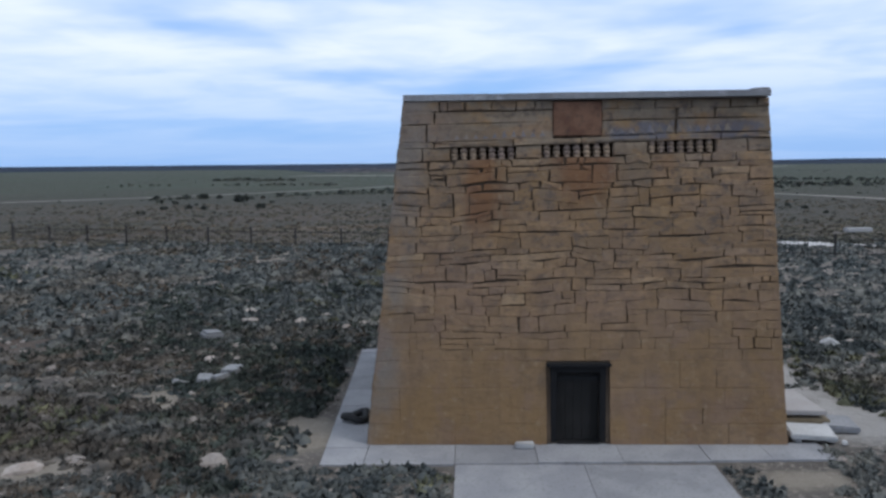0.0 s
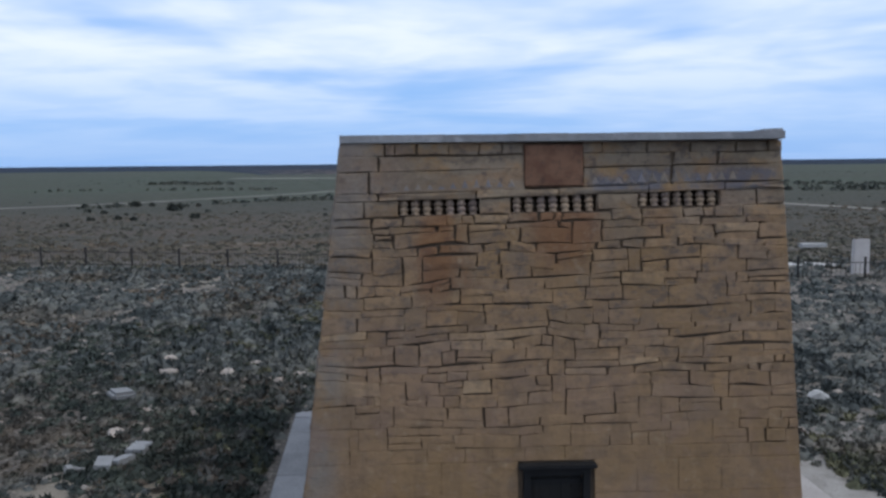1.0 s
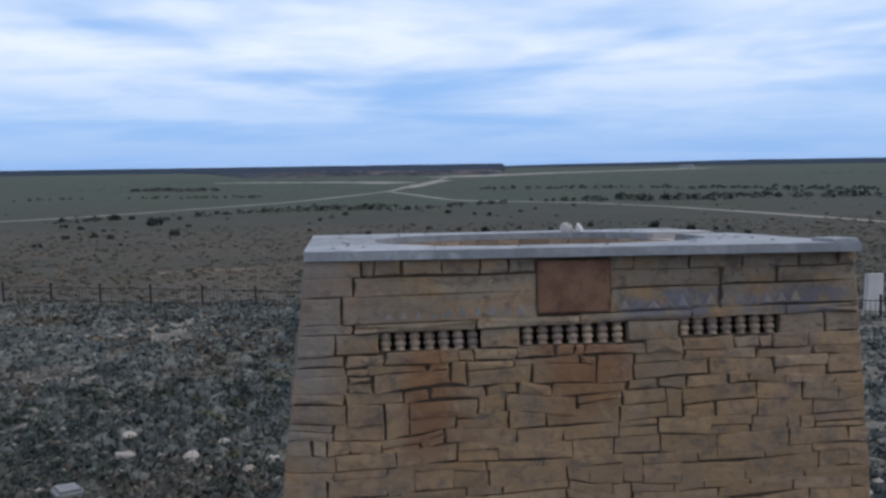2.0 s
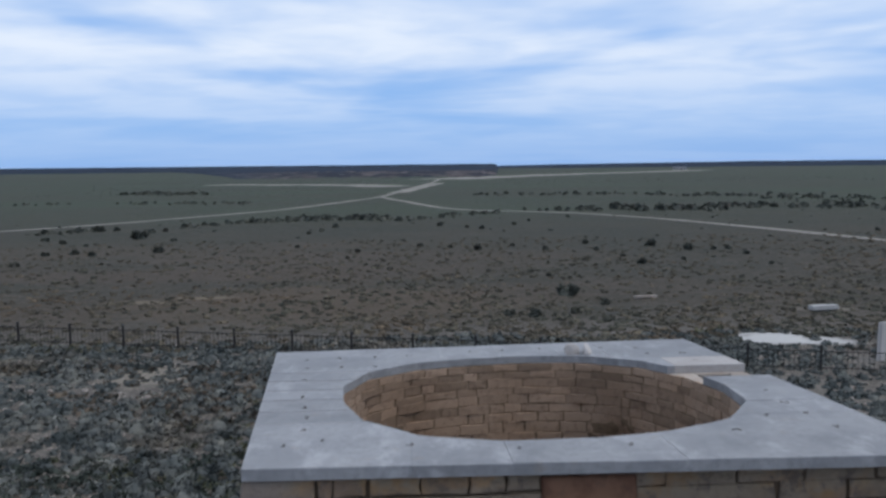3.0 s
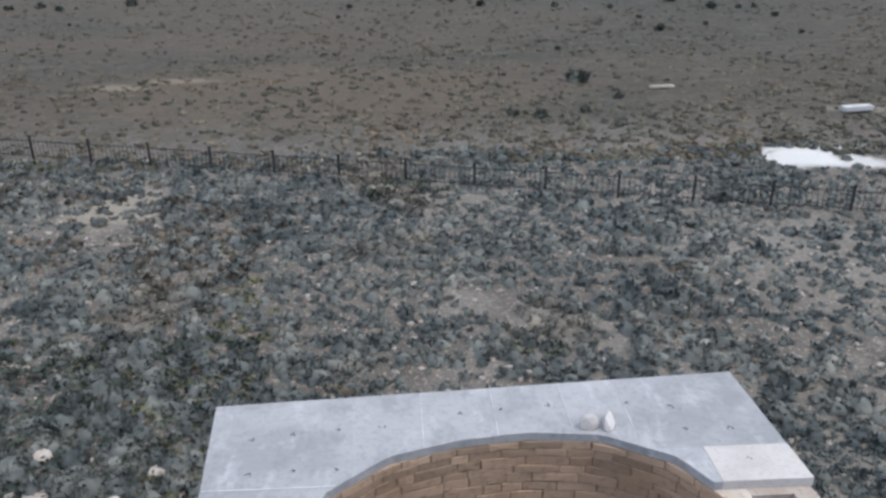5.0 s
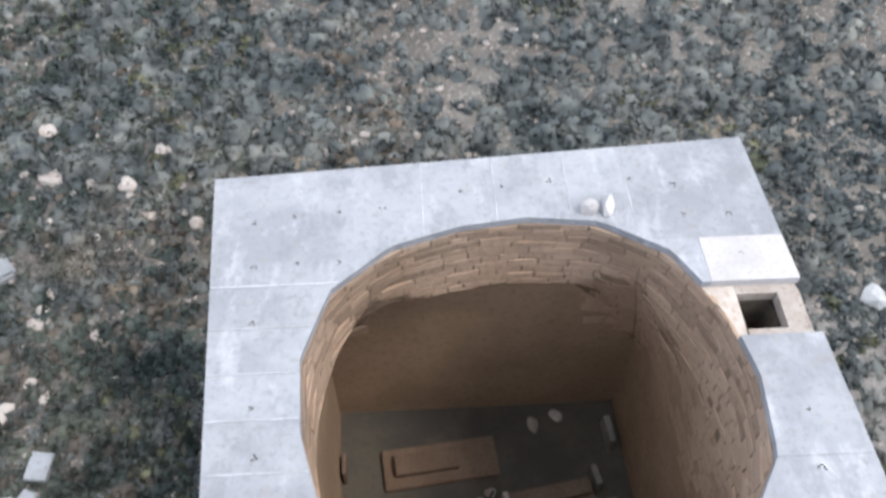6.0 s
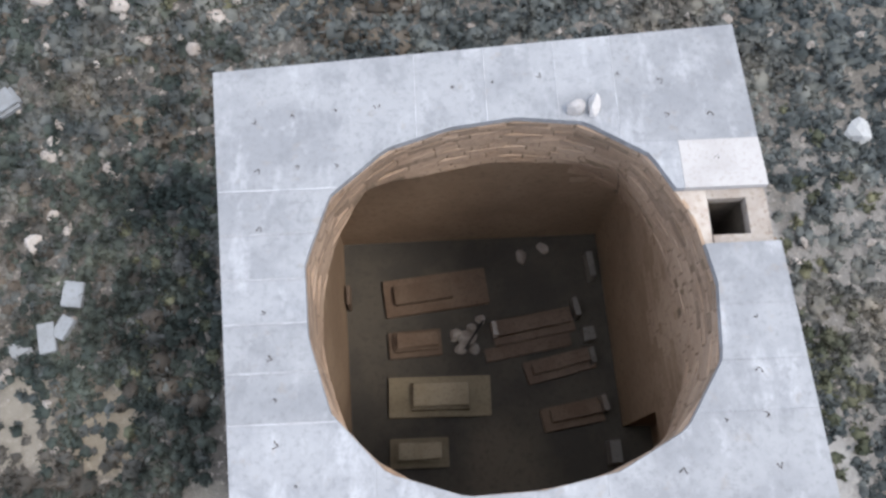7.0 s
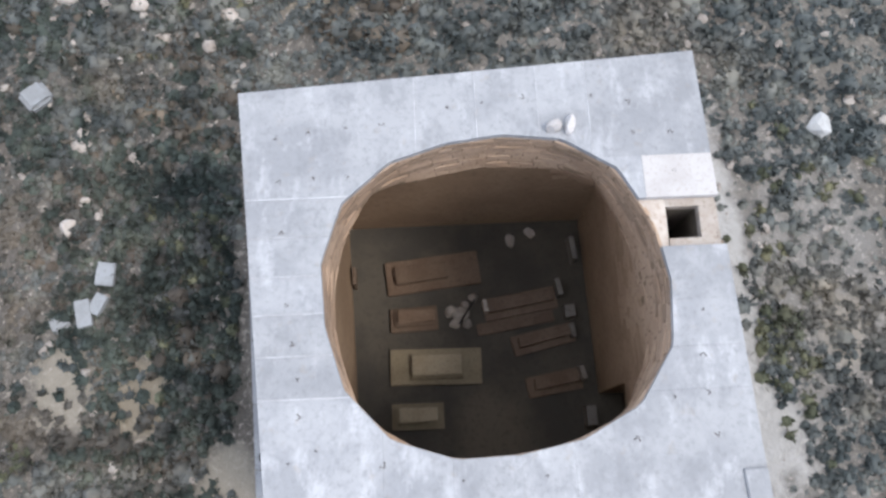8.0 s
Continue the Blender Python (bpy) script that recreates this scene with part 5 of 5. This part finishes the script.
for k in range(-5, 18):
    p = FA + fdir * STEP * k
    q = p + fdir * STEP
    zp, zq = ground_z(p.x, p.y), ground_z(q.x, q.y)
    o = new("post", post_mesh)
    o.parent, o.matrix_basis = fence, pose(p.x, p.y, zp, 0, 0, fang)
    cap_o = part("post_cap", prism([(-0.08, -0.08), (0.08, -0.08), (0.08, 0.08), (-0.08, 0.08)], 1.46, 1.50), M_IRON, o) if k == -5 else new("post_cap", bpy.data.meshes["post_cap"])
    cap_o.parent = o
    if k == 17:
        break
    slope = -math.degrees(math.atan2(zq - zp, STEP))
    for h in (0.20, 1.12):
        o = new("rail", rail_mesh)
        o.parent, o.matrix_basis = fence, pose(p.x, p.y, zp + h, 0, slope, fang)
    for i in range(1, 14):
        c = p.lerp(q, i / 14)
        o = new("picket", picket_mesh)
        o.parent, o.matrix_basis = fence, pose(c.x, c.y, zp + (zq - zp) * i / 14, 0, 0, fang)

# ---- far things ----
st = box(1.18, 0.32, 2.35, (0, 0, 0), 0.05, 0, 0.02, 5, 0.94)
stele = part("stele", st, M_TANSLAB)
stele.matrix_basis = pose(26.3, 37.0, ground_z(26.3, 37.0) - 0.05, 0, 0, 6)
tagged(stele, "tall plain pale stone stele behind the fence", "stele")
flat_slab("stone_slab", 31.1, 53.3, 0.75, 2.3, 0.7, 0.35, 8, M_WHITE, "long white stone slab on the steppe", "slab", (0, 0), 0.05)
flat_slab("stone_slab", 19.4, 61.2, 0.66, 2.0, 0.4, 0.22, 5, M_PALE, "pale stone slab lying on the steppe", "slab", (0, 0), 0.05)
hut = tagged(empty("far_house", 424, 1210, 0.8, -18), "low white house far off near the horizon", "house")
part("wall", box(20, 9, 3.6, (0, 0, 0), 0.1), M_WHITE, hut)
part("roof", box(21, 10, 0.9, (0, 0, 3.6), 0.3, 0, 0, 0, 0.8), M_CONC, hut)
part("door", box(1.4, 0.1, 2.2, (2, -4.52, 0), 0.02), M_BLACK, hut)
for x in (-7, -3, 6):
    part("window", box(1.6, 0.1, 1.3, (x, -4.52, 1.2), 0.02), M_BLACK, hut)

# ---- plants ----


def sprigs(seed, count, width, dome=1.0):
    """A low loose tuft: many thin sprigs spreading from a few stems, each a narrow kite bent a little upwards."""
    rng = np.random.default_rng(seed)
    v, f = [], []
    stems = [(math.cos(a) * r, math.sin(a) * r) for a, r in zip(rng.uniform(0, 6.28, 5), rng.uniform(0.05, 0.50, 5))]
    for u, q in ((0.0, 0.72), (0.34, 0.58), (0.54, 0.28)):
        for i in range(6):
            a = math.pi * i / 3
            r = q * rng.uniform(0.65, 1.15)
            v.append(np.array((math.cos(a) * r * dome, math.sin(a) * r * dome, u * dome * rng.uniform(0.7, 1.15))))
    f += [(k * 6 + i, k * 6 + (i + 1) % 6, k * 6 + 6 + (i + 1) % 6, k * 6 + 6 + i) for k in range(2) for i in range(6)]
    f += [(12, 13, 14, 15), (12, 15, 16, 17)]
    for i in range(count):
        bx, by = stems[rng.integers(5)]
        a = math.atan2(by, bx) + rng.normal(0, 1.3)
        e = math.radians(rng.uniform(14, 82))
        long = rng.uniform(0.30, 0.80)
        base = np.array((bx + rng.normal(0, 0.08), by + rng.normal(0, 0.08), rng.uniform(0.0, 0.18)))
        d = np.array((math.cos(a) * math.cos(e), math.sin(a) * math.cos(e), math.sin(e)))
        side = np.cross(d, rng.normal(0, 1, 3))
        side /= np.linalg.norm(side)
        w = width * rng.uniform(0.6, 1.3)
        mid = base + d * long * 0.6
        m = len(v)
        v += [base, mid + side * w, base + d * long + np.array((0, 0, 0.05)), mid - side * w]
        f.append((m, m + 1, m + 2, m + 3))
    return np.array(v), np.array(f)


def scatter(name, spots_, templates, mat, label, cat):
    """Many plants as one mesh: spots of x, y, size, height factor."""
    rng = np.random.default_rng(len(spots_))
    V, F, base = [], [], 0
    for x, y, s, hf in spots_:
        tv_, tf_ = templates[rng.integers(len(templates))]
        a = rng.uniform(0, 2 * math.pi)
        c, q = math.cos(a) * s, math.sin(a) * s
        w = np.empty_like(tv_)
        w[:, 0] = tv_[:, 0] * c - tv_[:, 1] * q + x
        w[:, 1] = tv_[:, 0] * q + tv_[:, 1] * c + y
        w[:, 2] = tv_[:, 2] * s * hf + land(x, y) - 0.02
        V.append(w)
        F.append(tf_ + base)
        base += len(tv_)
    V, F = np.concatenate(V), np.concatenate(F)
    me = bpy.data.meshes.new(name)
    me.vertices.add(len(V))
    me.vertices.foreach_set("co", V.ravel())
    me.loops.add(F.size)
    me.loops.foreach_set("vertex_index", F.ravel().astype(np.int32))
    me.polygons.add(len(F))
    me.polygons.foreach_set("loop_start", np.arange(0, F.size, 4, dtype=np.int32))
    me.polygons.foreach_set("loop_total", np.full(len(F), 4, dtype=np.int32))
    me.materials.append(mat)
    me.update(calc_edges=True)
    me.validate()
    return tagged(new(name, me), label, cat, kind="stuff")


KEEP_OFF = [(cx, cy, rx * 0.9, ry * 0.9, 0.97 if am >= 0.95 else (0.9 if am >= 0.8 else 0.75)) for cx, cy, rx, ry, _, am in PATCHES if am >= 0.7]


def free(x, y, rng):
    if -6.95 < x < 5.6 and -1.6 < y < 10.9:
        return False
    if -3.2 < x < 3.1 and y < 0:
        return False
    if 5.0 < x < 8.0 and -0.4 < y < 4.9:
        return False
    for cx, cy, rx, ry, bare in KEEP_OFF:
        if ((x - cx) / rx) ** 2 + ((y - cy) / ry) ** 2 < 1 and rng.random() < bare:
            return False
    return True


rs = random.Random(21)
rear = random.Random(22)
near_t = [sprigs(s, 18, 0.17) for s in range(10)]
fine_t = [sprigs(60 + s, 27, 0.115, 0.85) for s in range(14)]
mound_t = [sprigs(80 + s, 30, 0.11, 0.95) for s in range(10)]
mid_t = [sprigs(20 + s, 6, 0.24) for s in range(6)]
far_t = [sprigs(40 + s, 26, 0.22) for s in range(6)]
near_s, green_s, dry_s, mid_s = [], [], [], []
while len(near_s) < 13500:
    x, y = rs.uniform(-36, 32), rs.uniform(-10, 46)
    if x < -24 and y < 2:
        continue
    if not free(x, y, rs):
        continue
    if (y < -3 or abs(x + 2) > 25) and rs.random() < 0.4:
        continue
    thick = noise.noise(Vector((x * 0.16, y * 0.16, 0.5))) + 0.35 * noise.noise(Vector((x * 0.7, y * 0.7, 4.5)))
    if thick < -0.5 and rs.random() < 0.7:
        continue
    if x > 6 and rs.random() < 0.2:
        continue
    s = rs.choice((rs.uniform(0.20, 0.36), rs.uniform(0.30, 0.62))) * (1.15 if y > 12 else 0.85) * (1.1 if thick > 0.0 else 0.8)
    kind = noise.noise(Vector((x * 0.13, y * 0.13, 9.5)))
    if kind > 0.46 and rs.random() < 0.5:
        green_s.append((x, y, s, rs.uniform(0.6, 1.0)))
    elif (kind < -0.30 or (x < -7 and y < 15 and kind < 0.1)) and rs.random() < 0.6:
        dry_s.append((x, y, s, rs.uniform(0.5, 0.9)))
    near_s.append((x, y, s, rs.uniform(0.55, 0.95)))
for cx, cy, n, w in ((8.6, 4.8, 26, 0.6), (8.8, 2.8, 24, 0.6), (8.9, 7.0, 14, 0.7), (9.0, 9.5, 9, 0.9), (8.0, 7.6, 4, 0.4), (-5.2, 13.0, 8, 0.8), (-8.2, 6.0, 18, 1.1), (-7.8, 8.0, 18, 1.0), (10.6, 8.4, 9, 0.9), (-17.5, 0.5, 12, 1.0), (-7.0, 21.5, 150, 3.0), (-3.0, 25.0, 110, 3.2), (-9.5, 27.0, 60, 3.0)):
    for _ in range(n):
        x, y = rs.gauss(cx, w), rs.gauss(cy, w)
        if free(x, y, rs) and (x < -6.9 or x > 6):
            green_s.append((x, y, rs.uniform(0.22, 0.42), rs.uniform(0.7, 1.0)))
for _ in range(9500):
    y = 44 + (rs.random() ** 2.2) * 80
    x = rs.uniform(-0.66, 0.66) * (y + 20)
    thick = noise.noise(Vector((x * 0.05, y * 0.05, 2.5)))
    if thick < -0.15 and rs.random() < 0.6:
        continue
    if free(x, y, rs):
        mid_s.append((x, y, rs.uniform(0.2, 0.55), rs.uniform(0.5, 0.95)))
dark_s = []
for _ in range(900):
    x, y = rs.gauss(-8.8, 1.9), rs.gauss(5.5, 3.6)
    if x < -6.95 and free(x, y, rs):
        dark_s.append((x, y, rs.uniform(0.2, 0.42), rs.uniform(0.6, 1.0)))
for _ in range(2600):
    x, y = rs.uniform(-34, -8), rs.uniform(-6, 24)
    if free(x, y, rs) and noise.noise(Vector((x * 0.12, y * 0.12, 30.5))) > -0.05:
        (dark_s if rs.random() < 0.7 else dry_s).append((x, y, rs.uniform(0.2, 0.42), rs.uniform(0.5, 0.9)))
for _ in range(900):
    x, y = rs.uniform(-19, -6.5), rs.uniform(9, 25)
    if free(x, y, rs):
        dark_s.append((x, y, rs.uniform(0.2, 0.5), rs.uniform(0.5, 0.9)))
for _ in range(2200):
    x, y = rear.uniform(-30, 28), rear.uniform(-34, -10)
    if abs(x) > 3.6:
        near_s.append((x, y, rear.uniform(0.15, 0.36), rear.uniform(0.55, 0.95)))
small_s = []
while len(small_s) < 7600:
    x, y = rs.uniform(-16, 14), rs.uniform(-6, 20)
    if free(x, y, rs) and noise.noise(Vector((x * 0.3, y * 0.3, 52.5))) > -0.32 and (x < 6 or rs.random() < 0.7):
        small_s.append((x, y, rs.uniform(0.12, 0.30), rs.uniform(0.5, 0.9)))
while len(small_s) < 9000:
    x, y = rs.uniform(5.6, 14), rs.uniform(-3, 18)
    if free(x, y, rs):
        small_s.append((x, y, rs.uniform(0.09, 0.22), rs.uniform(0.5, 0.9)))
scatter("dark_scrub", dark_s, fine_t, M_BUSH, "thick dark green scrub beside the mausoleum", "shrubs")
close = small_s + [q for q in near_s if -17 < q[0] < 16 and -6 < q[1] < 17]
further = [q for q in near_s if -17 < q[0] < 16 and 17 <= q[1] < 30]
apart = [q for q in near_s if not (-17 < q[0] < 16 and -6 < q[1] < 30)]
scatter("wormwood", close, fine_t, M_SHRUB, "low grey-green wormwood tufts round the mausoleum", "shrubs")
scatter("wormwood", further, mound_t, M_SHRUB, "low rounded grey-green wormwood behind the mausoleum", "shrubs")
scatter("wormwood", apart, near_t, M_SHRUB, "low grey-green wormwood tufts on stony soil", "shrubs")
scatter("green_shrubs", green_s, fine_t, M_GREEN, "olive green low shrubs among wormwood", "shrubs")
scatter("dry_grass", dry_s, near_t, M_DRY, "dry brown grass tufts among wormwood", "grass")
scatter("steppe_scrub", mid_s, mid_t, M_SCRUB, "sparse grey scrub beyond the fence", "shrubs")

belt = []
# belts along lines: two ends, count, size, scatter across
for x0, y0, x1, y1, n, size, off in (
        (-66, 145, -57, 152, 10, 0.9, 1.5), (-44, 157, -35, 168, 9, 0.9, 1.5), (-36, 168, -22, 172, 18, 1.1, 2), (-23, 175, -2, 174, 30, 1.2, 2.5), (-2, 167, 10, 180, 9, 0.9, 3),
        (-121, 370, -80, 355, 46, 1.5, 6), (-94, 270, -46, 262, 28, 0.9, 4), (-124, 268, -108, 282, 9, 1.0, 6), (10, 188, 24, 190, 12, 1.0, 2), (34, 200, 52, 200, 18, 1.1, 3),
        (52, 200, 81, 196, 44, 1.6, 4), (87, 209, 122, 195, 44, 1.3, 6), (115, 268, 150, 232, 60, 1.1, 22), (30, 317, 100, 296, 46, 1.2, 5), (95, 280, 126, 278, 18, 1.1, 5)):
    for _ in range(int(n * 1.5)):
        t_ = rs.random()
        belt.append((x0 + (x1 - x0) * t_ + rs.gauss(0, 1), y0 + (y1 - y0) * t_ + rs.gauss(0, off), size * rs.uniform(0.5, 1.2), rs.uniform(0.9, 1.5)))
for cx0, cx1, cy0, cy1, n in ((-160, -40, 330, 460, 90), (-220, 0, 480, 640, 120), (60, 320, 480, 620, 160), (-90, 120, 90, 190, 90)):
    for _ in range(n):
        belt.append((rs.uniform(cx0, cx1), rs.uniform(cy0, cy1), rs.uniform(0.25, 0.7), rs.uniform(0.5, 0.85)))
scatter("far_bushes", belt, far_t, M_LONE, "dark scattered bushes in belts over the far steppe", "bushes")

bush_shape = [sprigs(90 + s, 260, 0.10) for s in range(3)]
bush_mesh = [mesh_data("bush", v.tolist(), f.tolist(), M_LONE) for v, f in bush_shape]
BUSHES_FAR = [(-64.8, 145.8, 1.1), (-58.8, 130.2, 0.8), (-54.3, 125.4, 0.8), (-46.2, 108.1, 0.9), (-49.4, 106.8, 0.7), (-48.7, 120.1, 0.5), (-42.7, 105.7, 0.8), (-48.1, 94.3, 0.7), (-57.4, 151.0, 1.3),
              (-54.4, 151.8, 0.9), (-44.5, 133.0, 1.7), (-45.8, 145.3, 0.9), (-44.2, 148.4, 0.8), (-37.5, 127.3, 0.6), (-35.3, 109.4, 1.0), (-43.2, 157.6, 1.0), (-31.9, 123.8, 0.4), (-16.1, 113.1, 0.5),
              (-7.1, 105.4, 0.6), (1.7, 111.3, 0.7), (-8.2, 97.7, 0.4), (-15.1, 142.5, 0.8), (-16.9, 137.7, 0.6), (-13.1, 152.8, 0.9), (6.8, 152.5, 0.9)]
BUSHES = [(9.5, 105.8, 0.9), (14.8, 109.9, 0.6), (18.7, 104.2, 0.7), (26.0, 112.4, 0.8), (25.5, 103.0, 0.6), (34.2, 107.3, 1.2), (37.9, 101.7, 1.0), (41.0, 101.2, 0.6), (43.3, 101.6, 0.7), (43.0, 95.2, 0.6),
          (33.1, 90.1, 0.5), (26.8, 87.1, 0.9), (26.9, 95.0, 0.5), (41.3, 84.3, 0.5), (79.5, 126.6, 0.7), (5.8, 109.3, 0.5), (11.8, 147.6, 0.6), (14.0, 143.5, 0.8), (21.5, 153.3, 0.6), (25.9, 162.8, 0.6),
          (36.5, 173.1, 0.7), (13.2, 64.3, 1.2), (11.9, 54.9, 0.6), (15.1, 58.6, 0.6), (6.6, 54.3, 0.6), (8.5, 53.5, 0.7), (14.2, 77.5, 0.5)]
for k, (x, y, r) in enumerate(BUSHES_FAR + BUSHES):
    o = new("bush", bush_mesh[k % 3])
    o.matrix_basis = pose(x, y, ground_z(x, y) - 0.05, 0, 0, k * 63) @ Matrix.Diagonal((r * 1.05, r * 0.9, r * 1.15, 1))
    tagged(o, "dark rounded bush on the open steppe", "bush", "lone bushes on the steppe")

# small pale stones strewn over the soil
pv, pf = [], []
pebbles = []
for s in range(8):
    bm = rock_data(1.0, 0.6, 700 + s, 1)
    bm.verts.ensure_lookup_table()
    pebbles.append((np.array([v.co[:] for v in bm.verts]), [[v.index for v in f.verts] for f in bm.faces]))
    bm.free()
for _ in range(7500):
    x, y = rs.uniform(-34, 30), rs.uniform(-10, 46)
    if not free(x, y, rs) and not (6.9 < x < 9 and y > 4.9):
        continue
    if noise.noise(Vector((x * 0.12, y * 0.12, 14.5))) < -0.15 and rs.random() < 0.75:
        continue
    v, f = pebbles[rs.randrange(8)]
    s = rs.uniform(0.03, 0.08) if rs.random() < (0.72 if y > 10 else 0.86) else rs.uniform(0.08, 0.22)
    a = rs.uniform(0, 6.28)
    w = np.column_stack(((v[:, 0] * math.cos(a) - v[:, 1] * math.sin(a)) * s + x, (v[:, 0] * math.sin(a) + v[:, 1] * math.cos(a)) * s + y, v[:, 2] * s + land(x, y) - 0.01))
    b = len(pv)
    pv += w.tolist()
    pf += [[b + k for k in q] for q in f]
tagged(part("field_stones", (pv, pf), M_CLOD), "small pale stones strewn over the steppe soil", "stones", kind="stuff")

# ---- blocks of the walls ----
build_front()
if rest_v:
    tagged(part("lower_masonry", (rest_v, rest_f), M_STONE, front_wall), kind="stuff")


def build_inner():
    """Rough masonry of the drum below the rim: single blocks for the upper courses."""
    rng = random.Random(31)
    z, count, V, F = WALL_Z - 0.01, 0, [], []
    while z > 3.2:
        h = rng.choice((0.17, 0.22, 0.26, 0.30))
        a, end = rng.uniform(0, 0.2), 0.0
        start = a
        while a < start + 2 * math.pi - 0.06:
            hx, hy = inner(a, z)
            r = math.hypot(hx - MID[0], hy - MID[1])
            da = min(rng.uniform(0.28, 0.80) / r, start + 2 * math.pi - a)
            if z < WALL_Z - 0.7:        # blocks meet in the corners of the room
                for c in ROOM:
                    turn = (angle_of(*c) - a) % (2 * math.pi)
                    if 0.01 < turn < da:
                        da = turn
            b = a + da
            foot = spring((a + b) / 2)[0]
            if z - h / 2 < foot - 0.05 and not (hx > 2.2 and z > 4.2 and rng.random() < 0.7):
                a = b
                continue
            g = rng.uniform(0.001, 0.008) / r
            jz = [rng.uniform(-0.03, 0.03) for _ in range(4)]
            P = [Vector(inner3(u, w)) for u, w in ((b - g, z - h + 0.003 + jz[0] * 0.5), (a + g, z - h + 0.003 + jz[1] * 0.5), (a + g, z - 0.003 + jz[2] * 0.5), (b - g, z - 0.003 + jz[3] * 0.5))]
            n = (P[1] - P[0]).cross(P[3] - P[0])
            n.normalize()
            mid = Vector((MID[0], MID[1], z)) - P[0]
            if n.dot(mid) < 0:
                n = -n
                P = P[::-1]
            v, f = stone(P, n, rng.uniform(0.0, 0.012) if z > WALL_Z - 0.2 else rng.uniform(0.002, 0.014) * (1.0 if z - h / 2 > foot else 0.3) * min(1.0, max(0.25, (z - 4.0) / 2.5)), 0.006, rng, 0.024)
            near_top = z > 7.35
            if near_top and count < 299:
                part("inner_block", (v, f), M_INNER, inner_wall)
                count += 1
            else:
                m = len(V)
                V += v
                F += [[m + k for k in q] for q in f]
            a = b
        z -= h
    if V:
        tagged(part("inner_masonry", (V, F), M_INNER, inner_wall), kind="stuff")


build_inner()
